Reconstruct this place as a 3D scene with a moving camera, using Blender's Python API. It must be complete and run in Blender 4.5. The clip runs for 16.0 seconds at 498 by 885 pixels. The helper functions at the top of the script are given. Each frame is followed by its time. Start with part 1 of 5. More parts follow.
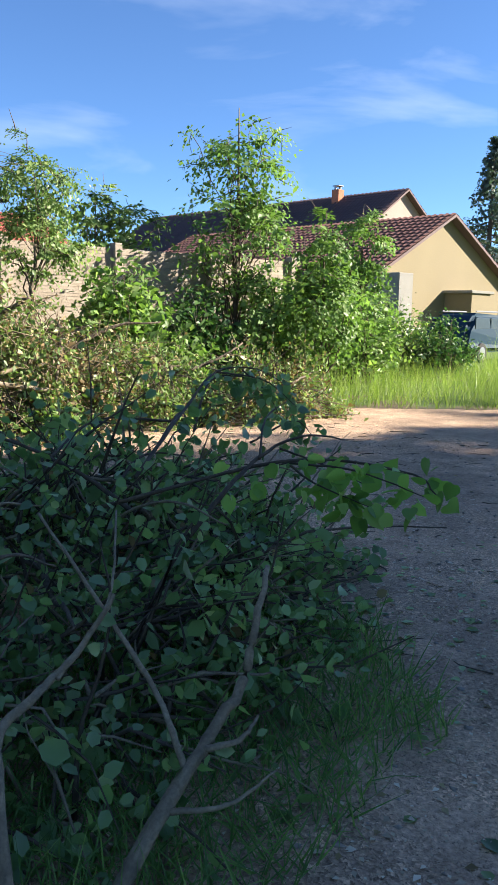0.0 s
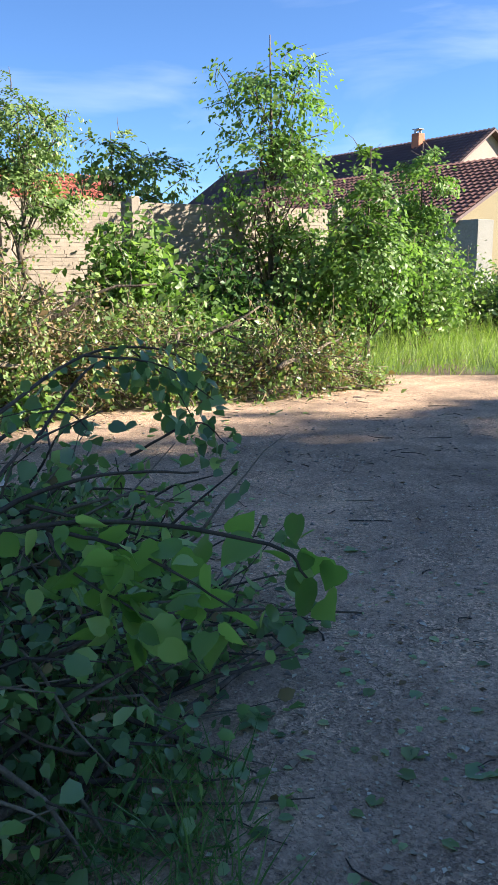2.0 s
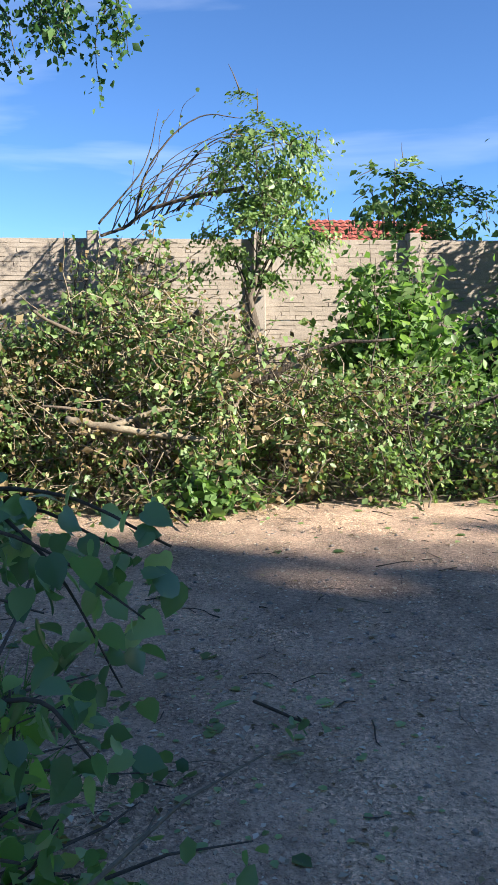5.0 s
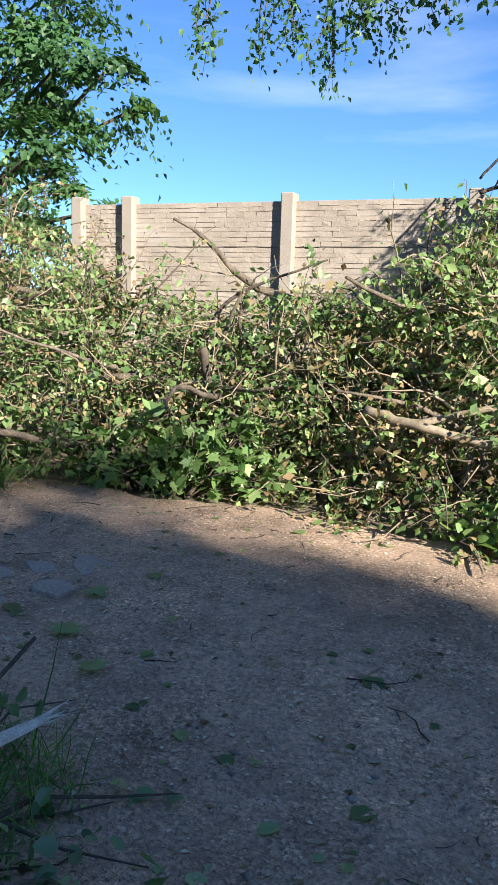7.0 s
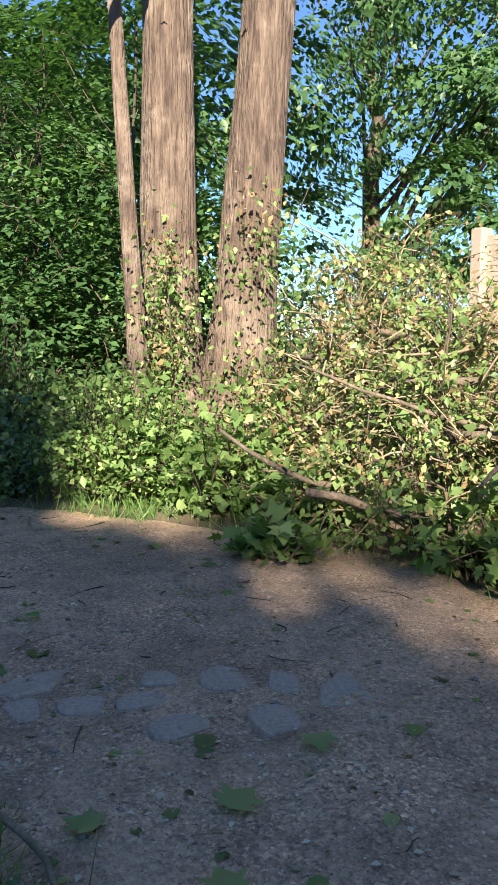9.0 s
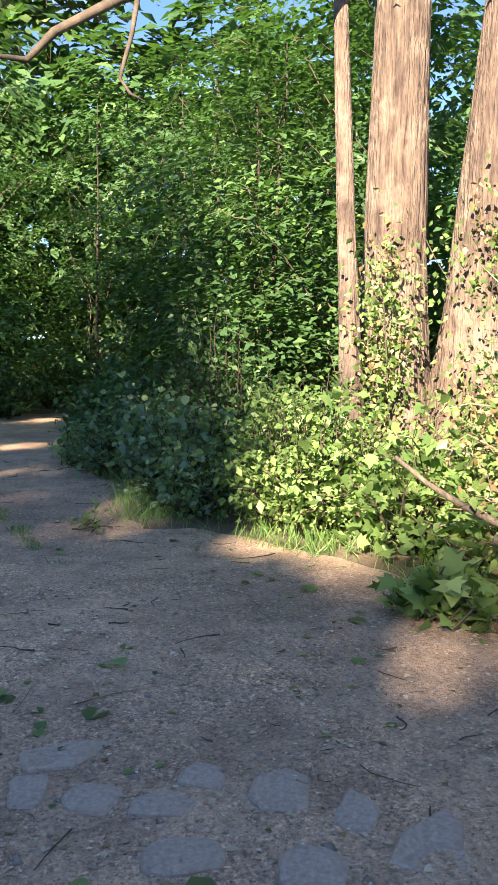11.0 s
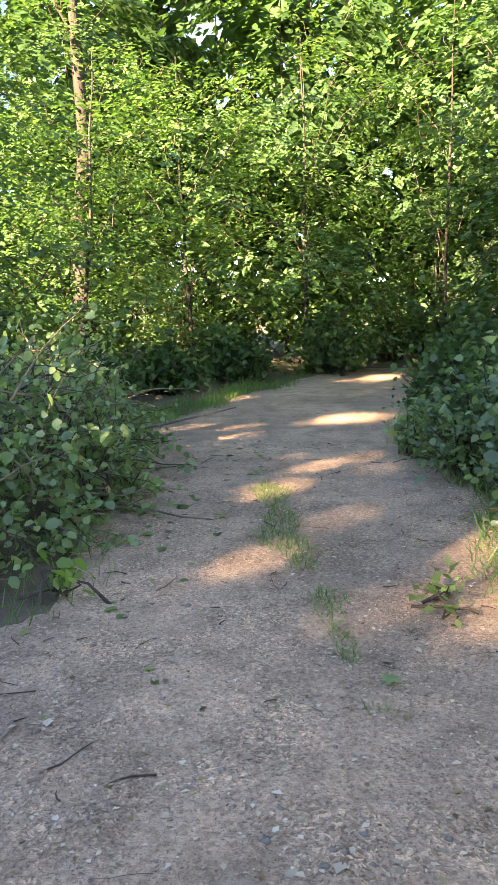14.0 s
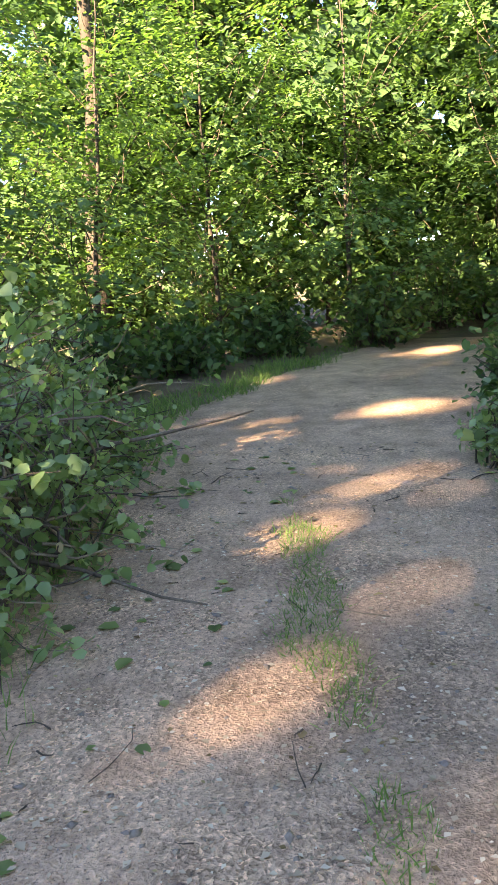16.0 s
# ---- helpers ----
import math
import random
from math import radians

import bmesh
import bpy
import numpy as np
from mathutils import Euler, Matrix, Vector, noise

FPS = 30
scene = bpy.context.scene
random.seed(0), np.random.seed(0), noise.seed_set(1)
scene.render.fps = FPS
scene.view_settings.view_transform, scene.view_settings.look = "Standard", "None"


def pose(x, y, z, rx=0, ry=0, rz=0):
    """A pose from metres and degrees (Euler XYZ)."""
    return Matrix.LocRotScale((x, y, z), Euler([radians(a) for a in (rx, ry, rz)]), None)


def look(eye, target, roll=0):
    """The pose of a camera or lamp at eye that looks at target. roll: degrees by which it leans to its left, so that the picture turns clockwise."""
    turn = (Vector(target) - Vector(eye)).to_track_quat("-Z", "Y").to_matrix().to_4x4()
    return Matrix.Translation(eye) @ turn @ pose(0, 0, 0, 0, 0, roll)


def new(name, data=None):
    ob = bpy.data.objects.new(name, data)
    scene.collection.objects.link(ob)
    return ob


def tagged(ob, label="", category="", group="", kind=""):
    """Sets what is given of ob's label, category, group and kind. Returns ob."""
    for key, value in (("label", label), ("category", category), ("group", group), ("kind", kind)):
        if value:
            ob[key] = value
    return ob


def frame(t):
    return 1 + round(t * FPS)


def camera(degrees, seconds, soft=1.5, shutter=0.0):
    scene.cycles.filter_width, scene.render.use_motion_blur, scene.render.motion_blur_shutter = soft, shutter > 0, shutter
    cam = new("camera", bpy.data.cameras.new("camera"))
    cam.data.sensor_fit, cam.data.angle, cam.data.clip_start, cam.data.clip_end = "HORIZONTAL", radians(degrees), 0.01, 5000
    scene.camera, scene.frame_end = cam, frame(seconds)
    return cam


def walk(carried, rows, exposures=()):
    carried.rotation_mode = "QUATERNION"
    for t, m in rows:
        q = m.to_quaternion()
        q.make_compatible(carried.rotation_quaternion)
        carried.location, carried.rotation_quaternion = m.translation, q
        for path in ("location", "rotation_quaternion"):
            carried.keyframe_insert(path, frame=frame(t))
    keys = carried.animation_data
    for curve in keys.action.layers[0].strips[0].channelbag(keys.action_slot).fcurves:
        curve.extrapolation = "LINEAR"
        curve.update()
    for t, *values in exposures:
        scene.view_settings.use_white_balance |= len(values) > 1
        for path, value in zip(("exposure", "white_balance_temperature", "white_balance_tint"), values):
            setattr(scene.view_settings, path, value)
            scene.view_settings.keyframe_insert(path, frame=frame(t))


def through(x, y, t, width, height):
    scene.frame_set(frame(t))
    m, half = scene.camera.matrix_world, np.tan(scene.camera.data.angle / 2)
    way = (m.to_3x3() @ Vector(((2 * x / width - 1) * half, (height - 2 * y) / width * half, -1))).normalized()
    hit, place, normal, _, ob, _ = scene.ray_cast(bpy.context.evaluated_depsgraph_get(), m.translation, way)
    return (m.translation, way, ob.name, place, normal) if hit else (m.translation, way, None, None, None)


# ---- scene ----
cam = camera(34.2, 16.0)
PATH = [
    (0, (-1.652, -4.748, 1.428), (-0.39, -3.227, 1.117), 1.2),
    (0.5, (-1.228, -4.683, 1.413), (0.022, -3.161, 1.067), 2.0),
    (1, (-0.817, -4.607, 1.415), (0.38, -3.048, 1.045), 1.6),
    (1.5, (-0.455, -4.435, 1.402), (0.682, -2.837, 1.012), 0.3),
    (2, (-0.059, -4.165, 1.426), (1.011, -2.527, 1.015), -0.7),
    (2.5, (0.326, -3.948, 1.434), (1.347, -2.281, 1.013), -1.2),
    (3, (0.718, -3.678, 1.452), (1.687, -1.981, 1.027), -1.3),
    (3.2, (0.833, -3.62, 1.439), (1.785, -1.91, 1.025), -1.2),
    (5.5, (1.978, -2.218, 1.432), (2.026, -0.238, 1.156), 0.0),
    (6, (2.21, -1.855, 1.427), (1.999, 0.111, 1.125), 0.8),
    (6.5, (2.362, -1.578, 1.394), (1.912, 0.343, 1.067), 1.3),
    (7, (2.506, -1.247, 1.391), (1.79, 0.588, 1.049), 1.6),
    (7.5, (2.59, -0.89, 1.395), (1.59, 0.806, 1.047), 1.8),
    (8, (2.525, -0.519, 1.383), (1.271, 1.006, 1.062), 1.6),
    (8.5, (2.51, -0.165, 1.385), (1.08, 1.199, 1.081), 0.7),
    (8.7, (2.5, -0.041, 1.385), (0.999, 1.251, 1.104), 0.3),
    (10.8, (2.262, 1.073, 1.317), (0.372, 1.694, 1.11), 0.2),
    (11, (2.134, 1.169, 1.332), (0.224, 1.727, 1.127), 0.1),
    (11.5, (1.782, 1.319, 1.345), (-0.172, 1.675, 1.108), -0.3),
    (12, (1.367, 1.379, 1.388), (-0.605, 1.559, 1.111), -0.5),
    (12.5, (0.897, 1.399, 1.437), (-1.076, 1.387, 1.106), -0.9),
    (13, (0.424, 1.373, 1.458), (-1.543, 1.257, 1.114), -1.5),
    (13.5, (-0.01, 1.362, 1.439), (-1.973, 1.193, 1.092), -1.4),
    (14, (-0.481, 1.327, 1.46), (-2.434, 1.066, 1.12), -1.5),
    (14.5, (-0.95, 1.315, 1.479), (-2.888, 0.979, 1.116), -1.6),
    (15, (-1.411, 1.331, 1.492), (-3.331, 0.946, 1.088), -2.0),
    (15.5, (-1.922, 1.265, 1.479), (-3.84, 0.868, 1.075), -2.5),
    (16, (-2.394, 1.212, 1.435), (-4.315, 0.842, 1.02), -3.1),
]
EXPOSURES = [(0, 1.88, 6550, 10), (1.5, 1.88, 6500, 10), (2.5, 2.05, 6500, 11), (3.2, 1.97, 6500, 11), (5.5, 1.7, 6050, 10), (7.0, 1.7, 6050, 10), (8.5, 1.9, 6700, 11), (11, 2.65, 7500, 16), (12, 3.35, 8500, 19), (13, 3.65, 9300, 21), (16, 3.75, 9900, 22)]
walk(cam, [(t, look(eye, target, roll)) for t, eye, target, roll in PATH], EXPOSURES)

# ---------------------------------------------------------------- light
SUN_EL, SUN_AZ = 27.0, 124.0          # degrees; azimuth clockwise from +y
world = bpy.data.worlds.new("world")
scene.world = world
world.use_nodes = True


def build_sky(w):
    nt = w.node_tree
    nt.nodes.clear()
    N, L = nt.nodes.new, nt.links.new
    out, bg = N("ShaderNodeOutputWorld"), N("ShaderNodeBackground")
    sky = N("ShaderNodeTexSky")
    sky.sky_type, sky.sun_disc = "NISHITA", False
    sky.altitude = 1500.0
    sky.sun_elevation, sky.sun_rotation = radians(SUN_EL), radians(SUN_AZ)
    sky.air_density, sky.dust_density, sky.ozone_density = 0.9, 0.25, 7.5
    co = N("ShaderNodeTexCoord")
    mp = N("ShaderNodeMapping")
    mp.inputs["Scale"].default_value = (1.0, 1.6, 5.5)
    mp.inputs["Rotation"].default_value = (0.16, -0.20, 0.5)
    ns = N("ShaderNodeTexNoise")
    ns.inputs["Scale"].default_value, ns.inputs["Detail"].default_value = 1.9, 6.0
    ns.inputs["Roughness"].default_value, ns.inputs["Distortion"].default_value = 0.52, 0.5
    rp = N("ShaderNodeValToRGB")
    rp.color_ramp.elements[0].position, rp.color_ramp.elements[1].position = 0.53, 0.86
    rp.color_ramp.elements[1].color = (0.45, 0.45, 0.45, 1)
    mix = N("ShaderNodeMix")
    mix.data_type = "RGBA"
    mix.inputs["B"].default_value = (5.6, 6.2, 7.2, 1)
    bg.inputs["Strength"].default_value = SKY
    L(co.outputs["Generated"], mp.inputs["Vector"])
    L(mp.outputs["Vector"], ns.inputs["Vector"])
    L(ns.outputs["Fac"], rp.inputs["Fac"])
    L(rp.outputs["Color"], mix.inputs["Factor"])
    L(sky.outputs["Color"], mix.inputs["A"])
    L(mix.outputs["Result"], bg.inputs["Color"])
    L(bg.outputs["Background"], out.inputs["Surface"])


SKY = 0.064
build_sky(world)
sun = new("sun", bpy.data.lights.new("sun", "SUN"))
sun.data.energy, sun.data.angle, sun.data.color = 4.7, radians(0.55), (1.0, 0.90, 0.76)
_a, _e = radians(SUN_AZ), radians(SUN_EL)
SUNWARD = Vector((math.sin(_a) * math.cos(_e), math.cos(_a) * math.cos(_e), math.sin(_e)))
sun.matrix_world = look(SUNWARD * 60, (0, 0, 0))

# ---------------------------------------------------------------- materials


def material(name):
    m = bpy.data.materials.new(name)
    m.use_nodes = True
    nt = m.node_tree
    return m, nt, nt.nodes["Principled BSDF"]


def noise_node(nt, scale, detail=4.0, rough=0.55, coord="Object", stretch=None):
    co = nt.nodes.new("ShaderNodeTexCoord")
    n = nt.nodes.new("ShaderNodeTexNoise")
    n.inputs["Scale"].default_value, n.inputs["Detail"].default_value = scale, detail
    n.inputs["Roughness"].default_value = rough
    if stretch:
        mp = nt.nodes.new("ShaderNodeMapping")
        mp.inputs["Scale"].default_value = stretch
        nt.links.new(co.outputs[coord], mp.inputs["Vector"])
        nt.links.new(mp.outputs["Vector"], n.inputs["Vector"])
    else:
        nt.links.new(co.outputs[coord], n.inputs["Vector"])
    return n


def ramp(nt, fac, stops):
    r = nt.nodes.new("ShaderNodeValToRGB")
    e = r.color_ramp.elements
    while len(e) < len(stops):
        e.new(0.5)
    for el, (p, c) in zip(e, stops):
        el.position, el.color = p, (*c, 1)
    nt.links.new(fac, r.inputs["Fac"])
    return r.outputs["Color"]


def mixed(nt, fac, a, b, mode="MIX"):
    m = nt.nodes.new("ShaderNodeMix")
    m.data_type, m.blend_type = "RGBA", mode
    for key, v in (("Factor", fac), ("A", a), ("B", b)):
        if isinstance(v, (int, float)):
            m.inputs[key].default_value = v
        elif isinstance(v, tuple):
            m.inputs[key].default_value = (*v, 1)
        else:
            nt.links.new(v, m.inputs[key])
    return m.outputs["Result"]


def bump(nt, bsdf, height, strength, distance):
    b = nt.nodes.new("ShaderNodeBump")
    b.inputs["Strength"].default_value, b.inputs["Distance"].default_value = strength, distance
    nt.links.new(height, b.inputs["Height"])
    nt.links.new(b.outputs["Normal"], bsdf.inputs["Normal"])


def surface(name, stops, scale, rough=0.85, fine=60.0, relief=0.3, dist=0.01, stretch=None, metal=0.0, blotch=None):
    """Two scales of noise: colour stops over the coarse one, fine grain over it and as relief."""
    m, nt, b = material(name)
    big = noise_node(nt, scale, 5, 0.6, stretch=stretch)
    small = noise_node(nt, fine, 3, 0.6, stretch=stretch)
    col = ramp(nt, big.outputs["Fac"], stops)
    grain = ramp(nt, small.outputs["Fac"], [(0.3, (0.62, 0.62, 0.62)), (0.7, (1.0, 1.0, 1.0))])
    col = mixed(nt, 1.0, col, grain, "MULTIPLY")
    if blotch:
        bl = noise_node(nt, blotch[0], 4, 0.6)
        col = mixed(nt, ramp(nt, bl.outputs["Fac"], [(0.5, (0, 0, 0)), (0.66, (1, 1, 1))]), col, blotch[1])
    nt.links.new(col, b.inputs["Base Color"])
    b.inputs["Roughness"].default_value, b.inputs["Metallic"].default_value = rough, metal
    bump(nt, b, small.outputs["Fac"], relief, dist)
    return m


def leaf_material(name, dark, light, pale, through=0.4, rough=0.45, gloss=0.35):
    """Leaf blades: each leaf has its own tint, and lets some light through."""
    m, nt, b = material(name)
    at = nt.nodes.new("ShaderNodeAttribute")
    at.attribute_name = "tint"
    col = ramp(nt, at.outputs["Fac"], [(0.0, dark), (0.72, light), (1.0, pale)])
    clump = noise_node(nt, 1.3, 3)
    col = mixed(nt, 0.55, col, ramp(nt, clump.outputs["Fac"], [(0.3, (0.55, 0.6, 0.55)), (0.7, (1.0, 1.0, 1.0))]), "MULTIPLY")
    nt.links.new(col, b.inputs["Base Color"])
    b.inputs["Roughness"].default_value = rough
    b.inputs["Specular IOR Level"].default_value = gloss
    tr = nt.nodes.new("ShaderNodeBsdfTranslucent")
    nt.links.new(mixed(nt, 1.0, col, (1.05, 1.2, 0.55), "MULTIPLY"), tr.inputs["Color"])
    mx = nt.nodes.new("ShaderNodeMixShader")
    mx.inputs["Fac"].default_value = through
    nt.links.new(b.outputs["BSDF"], mx.inputs[1])
    nt.links.new(tr.outputs["BSDF"], mx.inputs[2])
    nt.links.new(mx.outputs["Shader"], nt.nodes["Material Output"].inputs["Surface"])
    return m


LEAF_CUT = leaf_material("cut_leaf", (0.07, 0.14, 0.05), (0.25, 0.36, 0.12), (0.40, 0.48, 0.20), 0.42, 0.42, 0.5)
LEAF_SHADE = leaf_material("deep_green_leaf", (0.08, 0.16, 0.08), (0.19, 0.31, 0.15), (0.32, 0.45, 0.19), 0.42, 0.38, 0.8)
LEAF_FRESH = leaf_material("fresh_cut_leaf", (0.11, 0.21, 0.09), (0.27, 0.43, 0.18), (0.48, 0.61, 0.29), 0.44, 0.36, 0.8)
LEAF_LIME = leaf_material("lime_leaf", (0.16, 0.30, 0.08), (0.30, 0.50, 0.13), (0.50, 0.66, 0.24), 0.5, 0.4, 0.5)
LEAF_WOOD = leaf_material("maple_leaf", (0.06, 0.135, 0.05), (0.155, 0.30, 0.11), (0.29, 0.43, 0.19), 0.44)
LEAF_TREE = leaf_material("tree_leaf", (0.035, 0.085, 0.033), (0.085, 0.185, 0.066), (0.19, 0.31, 0.11), 0.40)
LEAF_BRIGHT = leaf_material("young_leaf", (0.10, 0.175, 0.055), (0.22, 0.355, 0.115), (0.38, 0.50, 0.20), 0.46)
CHIP = leaf_material("wood_chip", (0.36, 0.28, 0.20), (0.62, 0.51, 0.38), (0.82, 0.73, 0.60), 0.1, 0.75, 0.2)
LEAF_DRY = leaf_material("dry_leaf", (0.15, 0.10, 0.05), (0.34, 0.25, 0.13), (0.50, 0.41, 0.24), 0.25, 0.7, 0.2)
NEEDLE = leaf_material("spruce_needle", (0.05, 0.085, 0.08), (0.09, 0.14, 0.125), (0.14, 0.20, 0.17), 0.25)
GRASS = leaf_material("grass_blade", (0.14, 0.21, 0.05), (0.28, 0.39, 0.095), (0.47, 0.53, 0.23), 0.5)
GRASS_DIM = leaf_material("shade_grass_blade", (0.09, 0.19, 0.06), (0.19, 0.35, 0.11), (0.32, 0.46, 0.16), 0.45)

BARK = surface("rough_bark", [(0.3, (0.07, 0.055, 0.04)), (0.55, (0.16, 0.125, 0.09)), (0.75, (0.26, 0.21, 0.155))], 5, 0.9, 40, 0.8, 0.02, (1, 1, 0.22))
BARK_BIG = surface("furrowed_bark", [(0.34, (0.055, 0.036, 0.028)), (0.48, (0.12, 0.085, 0.065)), (0.68, (0.20, 0.15, 0.112))], 14, 0.92, 38, 1.0, 0.05, (1, 1, 0.13), blotch=(1.6, (0.21, 0.165, 0.13)))
# rough bark darkened throughout, the wood's shade put into its colour
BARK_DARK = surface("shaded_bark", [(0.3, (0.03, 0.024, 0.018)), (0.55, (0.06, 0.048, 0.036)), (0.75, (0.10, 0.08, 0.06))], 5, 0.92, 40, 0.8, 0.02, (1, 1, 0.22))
TWIG = surface("twig_bark", [(0.3, (0.05, 0.038, 0.027)), (0.6, (0.115, 0.088, 0.06)), (0.8, (0.19, 0.15, 0.10))], 9, 0.85, 90, 0.5, 0.004)
TWIG_PALE = surface("dry_twig", [(0.3, (0.17, 0.135, 0.09)), (0.6, (0.33, 0.265, 0.175)), (0.8, (0.47, 0.40, 0.28))], 9, 0.85, 90, 0.5, 0.004)
WOOD_RAW = surface("split_wood", [(0.3, (0.62, 0.52, 0.38)), (0.7, (0.86, 0.80, 0.68))], 8, 0.8, 60, 0.5, 0.003, (4, 4, 0.5))
STONE_WORN = surface("earthy_stone", [(0.3, (0.42, 0.34, 0.27)), (0.6, (0.56, 0.46, 0.375)), (0.8, (0.66, 0.56, 0.47))], 6, 0.92, 60, 0.8, 0.012, blotch=(7.0, (0.36, 0.275, 0.205)))
STONE = surface("grey_stone", [(0.3, (0.22, 0.185, 0.15)), (0.6, (0.36, 0.31, 0.26)), (0.8, (0.50, 0.44, 0.375))], 4, 0.85, 45, 0.5, 0.01)
CONCRETE = surface("cast_concrete", [(0.3, (0.33, 0.275, 0.22)), (0.55, (0.42, 0.355, 0.285)), (0.8, (0.49, 0.42, 0.34))], 1.6, 0.9, 70, 0.35, 0.006, blotch=(2.3, (0.36, 0.315, 0.265)))
POSTMAT = surface("post_concrete", [(0.3, (0.31, 0.265, 0.215)), (0.7, (0.42, 0.36, 0.30))], 2.0, 0.9, 80, 0.3, 0.004)
RENDER_YELLOW = surface("yellow_render", [(0.3, (0.26, 0.215, 0.13)), (0.7, (0.30, 0.25, 0.15))], 0.5, 0.9, 25, 0.15, 0.01)
RENDER_PINK = surface("pale_render", [(0.3, (0.36, 0.28, 0.24)), (0.7, (0.44, 0.35, 0.30))], 0.5, 0.9, 25, 0.15, 0.01)
RENDER_GREY = surface("grey_render", [(0.3, (0.24, 0.24, 0.22)), (0.7, (0.34, 0.33, 0.30))], 0.7, 0.9, 25, 0.2, 0.01)
TILE_DARK = surface("dark_roof_tile", [(0.3, (0.10, 0.06, 0.06)), (0.7, (0.16, 0.095, 0.09))], 0.8, 0.7, 12, 0.3, 0.02)
TILE_RED = surface("red_roof_tile", [(0.3, (0.20, 0.095, 0.075)), (0.7, (0.31, 0.15, 0.12))], 0.9, 0.75, 12, 0.3, 0.02)
TILE_BRIGHT = surface("bright_red_roof_tile", [(0.3, (0.38, 0.09, 0.06)), (0.7, (0.52, 0.15, 0.10))], 0.9, 0.75, 12, 0.3, 0.02)
CHIMNEY = surface("orange_brick", [(0.3, (0.42, 0.16, 0.08)), (0.7, (0.55, 0.24, 0.13))], 3, 0.85, 20, 0.3, 0.02)
WOOD_DOOR = surface("brown_door_paint", [(0.3, (0.36, 0.17, 0.12)), (0.7, (0.45, 0.23, 0.16))], 3, 0.6, 40, 0.1, 0.004)


def plain(name, colour, rough=0.4, metal=0.0, coat=0.0, gloss=0.5):
    m, nt, b = material(name)
    n = noise_node(nt, 14, 3)
    lo = tuple(c * 0.85 for c in colour)
    nt.links.new(ramp(nt, n.outputs["Fac"], [(0.35, lo), (0.65, colour)]), b.inputs["Base Color"])
    b.inputs["Roughness"].default_value, b.inputs["Metallic"].default_value = rough, metal
    b.inputs["Coat Weight"].default_value = coat
    b.inputs["Specular IOR Level"].default_value = gloss
    return m


CAR_PAINT = plain("dark_blue_paint", (0.016, 0.045, 0.075), 0.6, 0.0, 0.0, 0.12)
RUBBER = plain("rubber", (0.02, 0.02, 0.02), 0.8)
RIM = plain("alloy", (0.55, 0.55, 0.56), 0.3, 0.9)
CAR_GLASS = plain("tinted_glass", (0.05, 0.075, 0.095), 0.3, 0.0, 0.0, 0.25)
METAL = plain("grey_metal", (0.28, 0.28, 0.29), 0.45, 0.8)


def dirt_material():
    """Trodden earth: grey-brown, with gravel, paler dry patches and reddish soil."""
    m, nt, b = material("trodden_earth")
    coarse = noise_node(nt, 0.55, 5, 0.6)
    mid = noise_node(nt, 4.0, 5, 0.62)
    fine = noise_node(nt, 45, 4, 0.7)
    col = ramp(nt, coarse.outputs["Fac"], [(0.32, (0.34, 0.24, 0.165)), (0.5, (0.55, 0.385, 0.265)), (0.68, (0.74, 0.51, 0.34))])
    col = mixed(nt, 0.8, col, ramp(nt, mid.outputs["Fac"], [(0.3, (0.58, 0.56, 0.54)), (0.55, (1, 1, 1)), (0.75, (1.22, 1.16, 1.08))]), "MULTIPLY")
    col = mixed(nt, 0.9, col, ramp(nt, fine.outputs["Fac"], [(0.3, (0.48, 0.47, 0.46)), (0.55, (1, 1, 1)), (0.75, (1.35, 1.33, 1.28))]), "MULTIPLY")
    vor = nt.nodes.new("ShaderNodeTexVoronoi")
    vor.inputs["Scale"].default_value = 90
    warp = noise_node(nt, 22, 2)
    co = nt.nodes.new("ShaderNodeTexCoord")
    nt.links.new(mixed(nt, 0.06, co.outputs["Object"], warp.outputs["Color"], "ADD"), vor.inputs["Vector"])
    sep = nt.nodes.new("ShaderNodeSeparateColor")
    nt.links.new(vor.outputs["Color"], sep.inputs["Color"])
    chip = ramp(nt, sep.outputs["Red"], [(0.10, (0.45, 0.43, 0.40)), (0.32, (0.85, 0.85, 0.85)), (0.75, (1.05, 1.04, 1.02)), (0.93, (1.75, 1.72, 1.65))])
    pick = ramp(nt, noise_node(nt, 1.7, 5, 0.65).outputs["Fac"], [(0.40, (0.0, 0.0, 0.0)), (0.64, (0.9, 0.9, 0.9))])
    col = mixed(nt, pick, col, mixed(nt, 1.0, col, chip, "MULTIPLY"))
    peb = vor.outputs["Distance"]
    dark = ramp(nt, noise_node(nt, 75, 4, 0.75).outputs["Fac"], [(0.34, (0.85, 0.85, 0.85)), (0.44, (0, 0, 0))])
    col = mixed(nt, dark, col, (0.07, 0.055, 0.04))
    nt.links.new(col, b.inputs["Base Color"])
    b.inputs["Roughness"].default_value = 0.95
    h = mixed(nt, 0.5, fine.outputs["Fac"], peb)
    bump(nt, b, h, 0.8, 0.016)
    return m


DIRT = dirt_material()
SOIL = surface("forest_soil", [(0.3, (0.11, 0.08, 0.053)), (0.52, (0.18, 0.13, 0.088)), (0.75, (0.26, 0.19, 0.125))], 2.2, 0.95, 30, 0.9, 0.03, blotch=(0.9, (0.13, 0.14, 0.07)))
MEADOW = surface("meadow_ground", [(0.3, (0.07, 0.12, 0.03)), (0.7, (0.15, 0.24, 0.05))], 1.5, 0.95, 30, 0.8, 0.03)

# ---------------------------------------------------------------- mesh makers
rng = np.random.default_rng(7)


